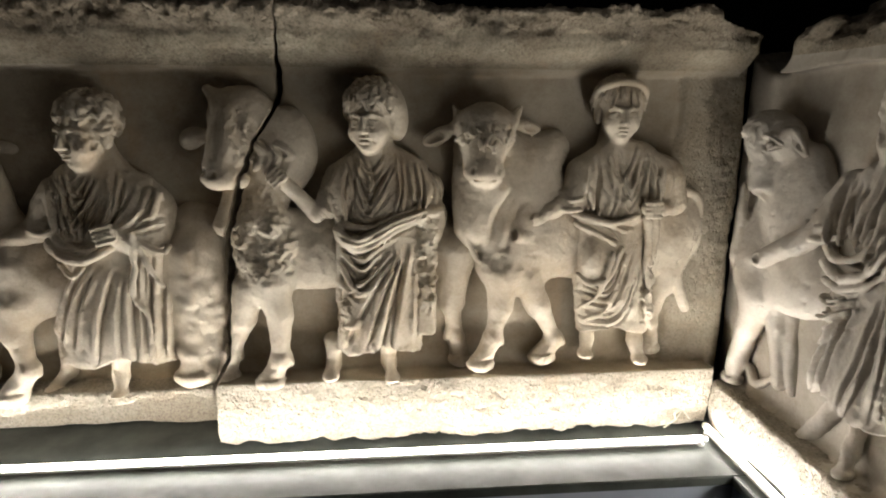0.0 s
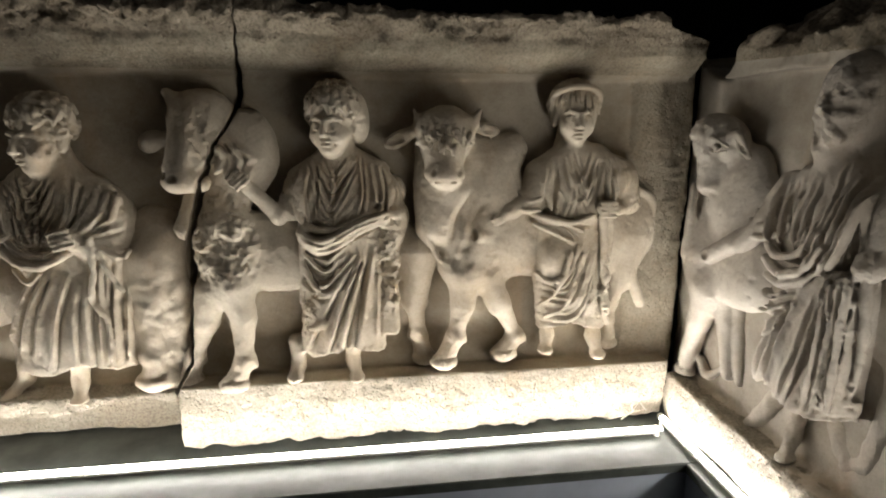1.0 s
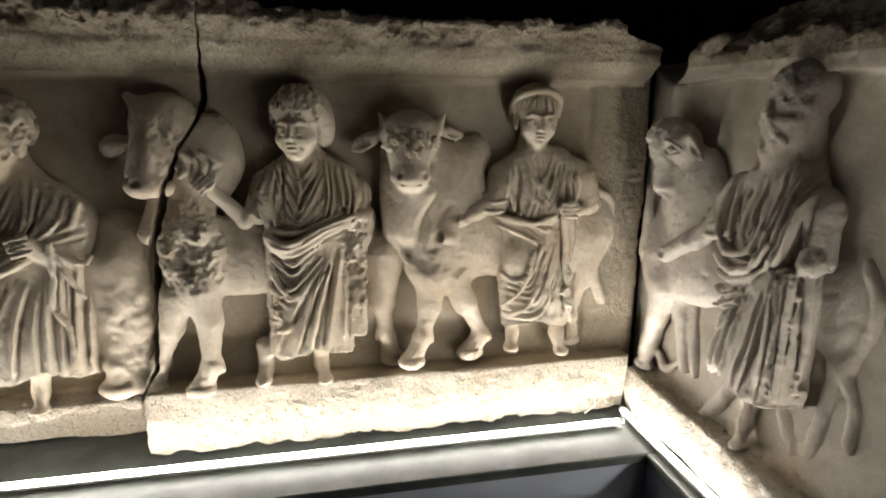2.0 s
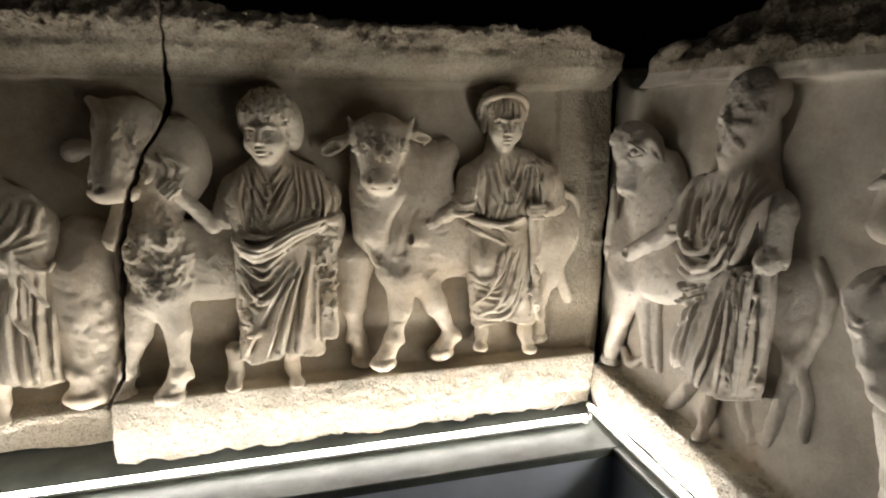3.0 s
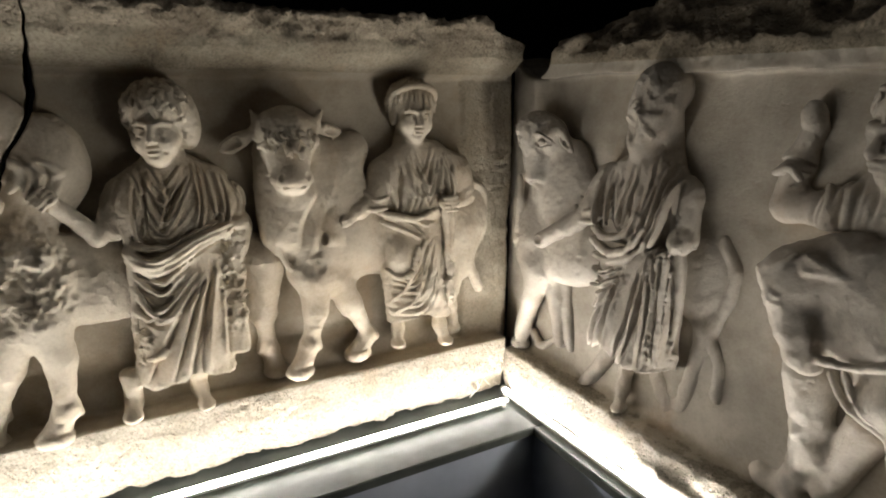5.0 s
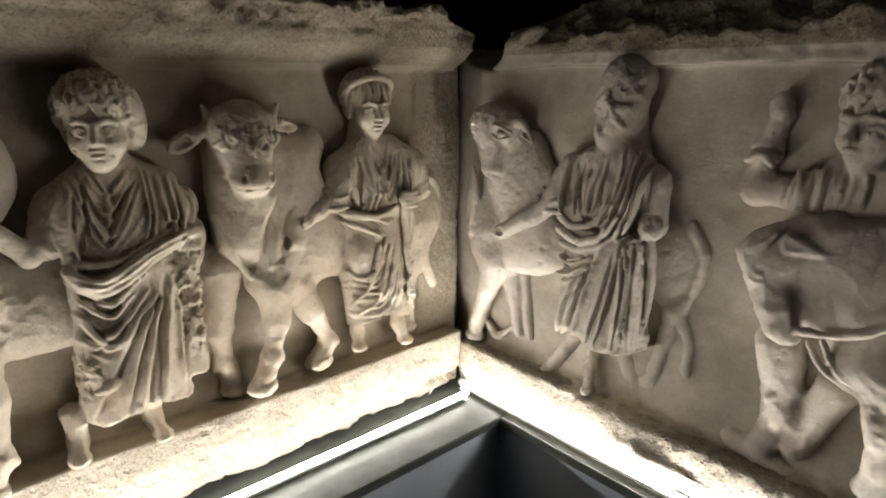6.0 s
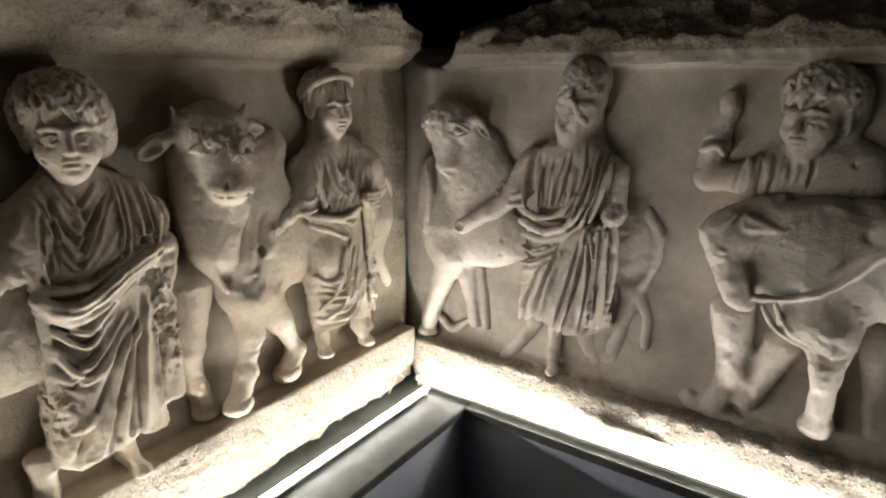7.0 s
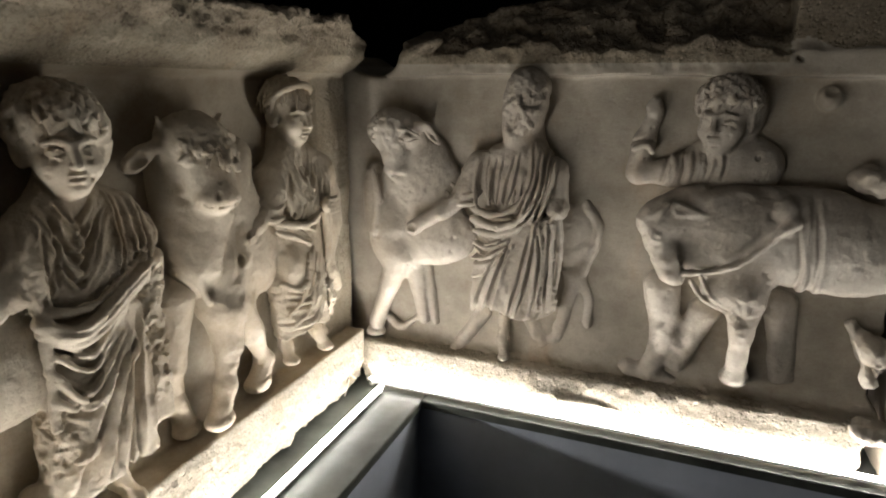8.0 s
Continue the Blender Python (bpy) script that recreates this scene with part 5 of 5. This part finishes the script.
def man_battered(S):
    S.ell((0.534, -0.02, 1.482), (0.105, 0.058, 0.12), 0.03)
    S.cap((0.530, -0.025, 1.548), (0.418, -0.025, 1.498), 0.042, 0.042, 0.02)
    S.cap((0.547, -0.025, 1.555), (0.632, -0.025, 1.504), 0.045, 0.042, 0.02)
    S.cap((0.492, -0.025, 1.549), (0.584, -0.03, 1.563), 0.042, 0.042, 0.02)
    robe(S, (0.414, 0.663, 1.380), (0.401, 0.671, 1.079), -0.02, 0.062, 2, 0.003, 3.1, -1.2)
    S.bow([(0.425, 0.005, 1.535), (0.431, 0.035, 1.492), (0.427, 0.04, 1.417)], 0.006, 0.005, 0.006)
    S.bow([(0.456, 0, 1.555), (0.467, 0.035, 1.494), (0.469, 0.04, 1.420)], 0.006, 0.005, 0.006)
    S.bow([(0.491, 0, 1.557), (0.504, 0.035, 1.496), (0.510, 0.04, 1.423)], 0.006, 0.005, 0.006)
    S.bow([(0.531, 0, 1.559), (0.538, 0.035, 1.498), (0.537, 0.04, 1.425)], 0.006, 0.005, 0.006)
    S.bow([(0.564, 0, 1.560), (0.562, 0.035, 1.500), (0.552, 0.04, 1.426)], 0.006, 0.005, 0.006)
    S.bow([(0.585, 0, 1.577), (0.592, 0.035, 1.493), (0.571, 0.045, 1.396)], 0.007, 0.006, 0.006)
    S.bow([(0.609, 0.005, 1.555), (0.617, 0.035, 1.495), (0.596, 0.045, 1.398)], 0.007, 0.006, 0.006)
    S.bow([(0.634, 0.005, 1.538), (0.641, 0.035, 1.496), (0.620, 0.045, 1.400)], 0.007, 0.006, 0.006)
    S.bow([(0.415, 0.025, 1.399), (0.479, 0.048, 1.388), (0.539, 0.052, 1.408), (0.586, 0.05, 1.455)], 0.009, 0.007, 0.006)
    S.bow([(0.416, 0.025, 1.365), (0.484, 0.048, 1.352), (0.553, 0.054, 1.373), (0.604, 0.05, 1.429)], 0.010, 0.008, 0.006)
    S.bow([(0.420, 0.025, 1.330), (0.489, 0.046, 1.329), (0.557, 0.05, 1.354), (0.609, 0.046, 1.399)], 0.007, 0.005, 0.006)
    S.bow([(0.416, 0.02, 1.290), (0.462, 0.042, 1.291), (0.532, 0.045, 1.316)], 0.006, 0.004, 0.006)
    S.bow([(0.413, 0.02, 1.245), (0.467, 0.042, 1.262), (0.541, 0.045, 1.300)], 0.005, 0.004, 0.006)
    S.bow([(0.611, 0.035, 1.364), (0.613, 0.035, 1.262), (0.597, 0.032, 1.100)], 0.007, 0.006, 0.006)
    S.bow([(0.638, 0.035, 1.366), (0.639, 0.035, 1.265), (0.623, 0.032, 1.104)], 0.007, 0.006, 0.006)
    S.bow([(0.660, 0.035, 1.368), (0.662, 0.035, 1.268), (0.654, 0.032, 1.109)], 0.007, 0.006, 0.006)
    S.pleats([(0.407, 0, 1.548), (0.398, 0, 1.476), (0.410, 0, 1.398)], [(0.558, 0, 1.565), (0.544, 0, 1.485), (0.520, 0, 1.406)], 7, 0.008, 0.0055, 33)
    S.pleats([(0.580, 0, 1.588), (0.584, 0, 1.488), (0.543, 0, 1.388)], [(0.655, 0, 1.572), (0.645, 0, 1.459), (0.607, 0, 1.363)], 5, 0.008, 0.0055, 34)
    S.pleats([(0.405, 0, 1.302), (0.467, 0, 1.283), (0.540, 0, 1.315)], [(0.400, 0, 1.177), (0.455, 0, 1.209), (0.552, 0, 1.281)], 5, 0.007, 0.005, 35)
    S.pleats([(0.502, 0, 1.303), (0.445, 0, 1.179), (0.410, 0, 1.057)], [(0.606, 0, 1.369), (0.589, 0, 1.232), (0.550, 0, 1.074)], 5, 0.011, 0.0075, 36)
    S.pleats([(0.603, 0, 1.364), (0.610, 0, 1.235), (0.592, 0, 1.084)], [(0.657, 0, 1.352), (0.657, 0, 1.240), (0.654, 0, 1.104)], 4, 0.009, 0.006, 37)
    # arm that led the bull, hand gone
    S.cap((0.419, -0.02, 1.526), (0.382, 0, 1.441), 0.04, 0.038, 0.02)
    S.tube([(0.395, 0.01, 1.440), (0.312, 0.03, 1.380), (0.227, 0.045, 1.327)], 0.028, 0.022, 0.012)
    S.ell((0.229, 0.066, 1.329), (0.015, 0.012, 0.013), 0.005, cut=True)
    S.bow([(0.322, 0.01, 1.438), (0.365, 0.035, 1.411), (0.424, 0.04, 1.413)], 0.006, None, 0.005)
    S.bow([(0.338, 0.005, 1.465), (0.382, 0.035, 1.438), (0.427, 0.04, 1.442)], 0.005, None, 0.005)
    # other arm with the end of the cloak
    S.cap((0.645, -0.03, 1.520), (0.668, -0.022, 1.409), 0.034, 0.024, 0.02)
    S.ell((0.659, 0, 1.407), (0.028, 0.026, 0.03), 0.01)
    S.rough(0.012, 45, (0.659, 0, 1.402), (0.04, 0.05, 0.05), 3)
    S.bow([(0.667, 0.005, 1.379), (0.674, 0, 1.294), (0.670, -0.005, 1.188), (0.650, 0, 1.106)], 0.010, 0.006, 0.006)
    S.ell((0.648, 0.02, 1.334), (0.013, 0.012, 0.011), 0.005)
    foot(S, (0.505, -0.03, 0.968), (0.515, -0.012, 0.922), 0.018)
    S.cap((0.434, -0.055, 1.045), (0.368, -0.058, 0.941), 0.028, 0.02, 0.02)
    S.cap((0.368, -0.058, 0.941), (0.328, -0.05, 0.893), 0.02, 0.018, 0.015)
    S.rough(0.006, 32, None, None, 3)
    S.cap((0.542, -0.02, 1.578), (0.543, -0.01, 1.623), 0.036, 0.034, 0.02)
    S.ell((0.552, -0.008, 1.702), (0.062, 0.058, 0.098), 0.02)
    head(S, (0.552, -0.012, 1.716), 0.064, -14, 0, "", False)
    S.ell((0.530, -0.005, 1.634), (0.04, 0.045, 0.055), 0.02)
    S.ell((0.515, 0.075, 1.672), (0.042, 0.045, 0.085), 0.006, 16, cut=True)
    S.ell((0.560, 0.078, 1.650), (0.024, 0.036, 0.05), 0.006, -10, cut=True)
    S.bow([(0.530, 0.035, 1.722), (0.556, 0.048, 1.702), (0.566, 0.046, 1.672), (0.584, 0.032, 1.640)], 0.0075, 0.005, 0.006)
    S.rough(0.012, 44, (0.542, 0.04, 1.675), (0.06, 0.08, 0.07), 4)
    S.rough(0.007, 60, (0.552, 0.03, 1.730), (0.09, 0.09, 0.09), 3)


S = Carving((0.18, -0.08, 0.86), (0.72, 0.10, 1.85), 0.0026)
man_battered(S)
S.chips(45, 0.002, 0.006, 9)
S.mesh("robed_man_carving", M_FIG_B, slab_side, "robed man whose face is broken away")


def man_behind(S):
    S.ell((1.098, -0.05, 1.543), (0.12, 0.045, 0.10), 0.03)
    S.cap((1.009, -0.045, 1.539), (1.176, -0.05, 1.562), 0.045, 0.045, 0.03)
    S.tube([(1.030, -0.045, 1.540), (0.953, -0.045, 1.528), (0.875, -0.045, 1.523)], 0.04, 0.03, 0.02)
    S.tube([(0.869, -0.045, 1.523), (0.879, -0.045, 1.609), (0.899, -0.048, 1.672)], 0.03, 0.023, 0.02)
    S.pleats([(0.952, 0, 1.589), (0.954, 0, 1.541), (0.945, 0, 1.492)], [(1.069, 0, 1.603), (1.074, 0, 1.562), (1.069, 0, 1.521)], 6, 0.007, 0.006, 61)
    S.crease([(0.843, 0, 1.593), (0.882, 0, 1.607), (0.913, 0, 1.587)], 0.008, 0.006)
    S.ell((0.901, -0.035, 1.697), (0.022, 0.022, 0.03), 0.01)
    S.rough(0.008, 40, (0.900, -0.02, 1.686), (0.04, 0.05, 0.06), 3)
    S.bow([(0.956, -0.02, 1.576), (0.968, 0, 1.542), (0.958, -0.01, 1.502)], 0.005, None, 0.006)
    S.bow([(0.990, -0.02, 1.578), (1.002, 0, 1.544), (0.993, -0.01, 1.505)], 0.005, None, 0.006)
    S.bow([(1.025, -0.02, 1.580), (1.036, 0, 1.546), (1.027, -0.01, 1.507)], 0.005, None, 0.006)
    S.bow([(1.055, -0.02, 1.581), (1.066, 0, 1.547), (1.057, -0.01, 1.509)], 0.005, None, 0.006)
    S.bow([(0.854, -0.01, 1.588), (0.890, 0, 1.601), (0.905, -0.01, 1.583)], 0.005, None, 0.005)
    S.rough(0.004, 25, None, None, 3)
    head(S, (1.072, -0.024, 1.680), 0.070, -24, 4, "curls", True, 0.08)
    S.ell((1.125, -0.05, 1.690), (0.045, 0.04, 0.07), 0.015)
    S.rough(0.012, 34, (1.011, 0, 1.703), (0.04, 0.06, 0.07), 3)


S = Carving((0.82, -0.08, 1.38), (1.26, 0.08, 1.84), 0.0028)
man_behind(S)
S.chips(45, 0.002, 0.006, 9)
S.mesh("man_carving", M_FIG_B, slab_side, "curly-haired man with a raised arm behind a bull")


def bull_struck(S):
    """The bull with lowered head and a broad band round its body."""
    S.ell((1.368, -0.035, 1.359), (0.22, 0.055, 0.125), 0.03)
    S.ell((1.183, -0.01, 1.376), (0.13, 0.06, 0.13), 0.04)
    S.ell((1.069, 0.01, 1.423), (0.12, 0.055, 0.075), 0.04, -12)
    S.ell((1.111, -0.012, 1.422), (0.185, 0.058, 0.085), 0.04, -3)
    S.ell((1.297, -0.03, 1.412), (0.13, 0.055, 0.10), 0.04)
    S.ell((1.073, -0.012, 1.333), (0.10, 0.052, 0.075), 0.03)
    S.crease([(1.037, 0, 1.468), (1.114, 0, 1.499), (1.174, 0, 1.489)], 0.010, 0.012)
    S.ell((0.965, 0.025, 1.417), (0.065, 0.048, 0.055), 0.02, -30)
    S.cap((0.931, 0.03, 1.407), (0.979, 0.03, 1.278), 0.048, 0.034, 0.02)
    S.ell((0.986, 0.028, 1.258), (0.036, 0.03, 0.024), 0.012, -20)
    S.rough(0.012, 36, (0.924, 0.05, 1.333), (0.05, 0.07, 0.10), 3)
    S.cap((0.988, 0.058, 1.446), (1.055, 0.066, 1.438), 0.024, 0.004, 0.006)
    S.cap((0.990, 0.086, 1.448), (1.036, 0.080, 1.441), 0.014, 0.004, 0.004, cut=True)
    S.bow([(0.962, 0.066, 1.462), (0.945, 0.07, 1.440), (0.925, 0.07, 1.425)], 0.006, 0.004, 0.006)
    S.bow([(0.888, 0.05, 1.415), (0.939, 0.066, 1.413), (0.978, 0.066, 1.441)], 0.006, 0.004, 0.006)
    S.ell((0.943, 0.072, 1.379), (0.010, 0.010, 0.007), 0.004)
    S.bow([(1.018, 0.04, 1.275), (1.083, 0.055, 1.290), (1.145, 0.058, 1.321), (1.197, 0.056, 1.371), (1.229, 0.056, 1.410), (1.261, 0.045, 1.432)], 0.010, 0.008, 0.006)
    S.bow([(1.020, 0.045, 1.295), (1.083, 0.06, 1.310), (1.145, 0.062, 1.342), (1.195, 0.06, 1.394)], 0.012, 0.008, 0.01, cut=True)
    S.rough(0.010, 45, (1.229, 0.05, 1.445), (0.05, 0.05, 0.06), 3)
    S.ell((1.232, 0.03, 1.455), (0.028, 0.025, 0.032), 0.01)
    S.ell((1.146, 0, 1.234), (0.085, 0.05, 0.055), 0.03, 12)
    S.bow([(1.035, 0.03, 1.253), (1.073, 0.03, 1.202), (1.140, 0.02, 1.168)], 0.006, 0.004, 0.006)
    S.bow([(1.059, 0.035, 1.266), (1.089, 0.035, 1.214), (1.143, 0.03, 1.188)], 0.005, 0.004, 0.007)
    S.cap((1.177, 0.005, 1.208), (1.174, 0.01, 1.096), 0.05, 0.026, 0.02)
    S.cap((1.177, 0, 1.101), (1.178, -0.018, 0.983), 0.028, 0.024, 0.015)
    S.ell((1.177, -0.022, 0.967), (0.036, 0.032, 0.028), 0.015)
    S.rough(0.014, 34, (1.173, 0.03, 1.169), (0.05, 0.06, 0.08), 3)
    S.cap((0.965, -0.05, 1.203), (0.985, -0.052, 1.039), 0.05, 0.036, 0.02)
    S.cap((0.985, -0.056, 1.037), (0.955, -0.062, 0.938), 0.036, 0.034, 0.02)
    S.cap((1.081, -0.05, 1.142), (1.023, -0.052, 0.973), 0.042, 0.028, 0.02)
    S.cap((0.892, -0.078, 0.928), (1.063, -0.07, 0.884), 0.036, 0.03, 0.02)
    S.rough(0.008, 26, (0.985, -0.02, 1.052), (0.1, 0.06, 0.12), 3)
    S.cap((1.254, -0.056, 1.198), (1.288, -0.06, 0.975), 0.03, 0.022, 0.02)
    S.cap((1.288, -0.066, 1.192), (1.313, -0.066, 0.977), 0.026, 0.02, 0.02)
    # band round the body
    S.crease([(1.280, 0, 1.482), (1.288, 0, 1.374), (1.303, 0, 1.286), (1.303, 0, 1.209)], 0.007, 0.007)
    S.crease([(1.309, 0, 1.484), (1.329, 0, 1.378), (1.338, 0, 1.290), (1.334, 0, 1.213)], 0.007, 0.007, -1)
    S.crease([(1.263, 0, 1.423), (1.286, 0, 1.314), (1.286, 0, 1.206)], -0.006, 0.005)
    S.rough(0.006, 13)
    S.rough(0.003, 36, None, None, 3)
    S.rough(0.002, 85, None, None, 2)


S = Carving((0.84, -0.08, 0.84), (1.53, 0.11, 1.56), 0.004)
bull_struck(S)
S.keep(lambda U, W, V: U - 1.495 + 0.02 * np.sin(19 * V) + 0.012 * np.sin(53 * V + 1) + 0 * W)
S.chips(45, 0.002, 0.006, 9)
S.mesh("bull_carving", M_FIG_B, slab_side, "bull with lowered head and a band round its body")

# broken bits at the end of the side slab
S = Carving((1.32, -0.08, 1.46), (1.50, 0.06, 1.60), 0.004)
S.ell((1.414, -0.02, 1.540), (0.055, 0.05, 0.035), 0.01, -10)
S.rough(0.02, 30, None, None, 4)
S.mesh("broken_knob", M_FIG_B, slab_side, "broken knob of stone")
S = Carving((1.39, -0.08, 0.98), (1.55, 0.06, 1.20), 0.004)
S.ell((1.492, -0.02, 1.106), (0.035, 0.06, 0.05), 0.02, 60)
S.ell((1.485, -0.01, 1.035), (0.020, 0.04, 0.030), 0.02)
S.cap((1.434, -0.05, 1.155), (1.501, -0.045, 1.048), 0.014, 0.02, 0.02)
S.rough(0.014, 28, None, None, 4)
S.mesh("broken_knob", M_FIG_B, slab_side, "jagged lump of stone")
S = Carving((1.43, -0.07, 0.83), (1.60, 0.07, 0.94), 0.004)
S.ell((1.511, 0, 0.885), (0.055, 0.05, 0.035), 0.02, -10)
S.rough(0.02, 28, None, None, 4)
S.mesh("broken_knob", M_FIG_B, slab_side, "rounded lump of stone on the ledge")

# next slab round the side, behind a dark joint
slab_next = slab_thing("plain end of the next marble frieze slab", -90)
S = Carving((1.48, -0.22, 0.745), (2.6, 0.05, 1.97), 0.012)
S.block((1.55, -0.3, 0.752), (2.58, -G, 1.93), 0.01)
S.block((1.55, -0.3, 0.752), (2.58, 0.01, 0.92), 0.01)
S.block((1.55, -0.3, 1.80), (2.58, 0.0, 1.93), 0.01)
S.rough(0.012, 12, None, None, 3)
S.mesh("slab_body", M_GROUND_B, slab_next)

# ---- loose cable end at the corner ----
wire = tagged(new("cable"), "short frayed pale cable end at the corner of the plinth", "cable")
for pts in (((-0.15, -0.02, 0.755), (-0.11, -0.01, 0.775), (-0.085, 0.0, 0.80), (-0.07, -0.02, 0.78)), ((-0.11, -0.01, 0.775), (-0.12, -0.02, 0.80)), ((-0.085, 0.0, 0.80), (-0.09, -0.01, 0.815))):
    cu = bpy.data.curves.new("strand", "CURVE")
    cu.dimensions, cu.bevel_depth, cu.bevel_resolution = "3D", 0.0025, 2
    sp = cu.splines.new("POLY")
    sp.points.add(len(pts) - 1)
    for q, c in zip(sp.points, pts):
        q.co = (*c, 1)
    cu.materials.append(M_WIRE)
    ob = new("strand", cu)
    ob.parent = wire
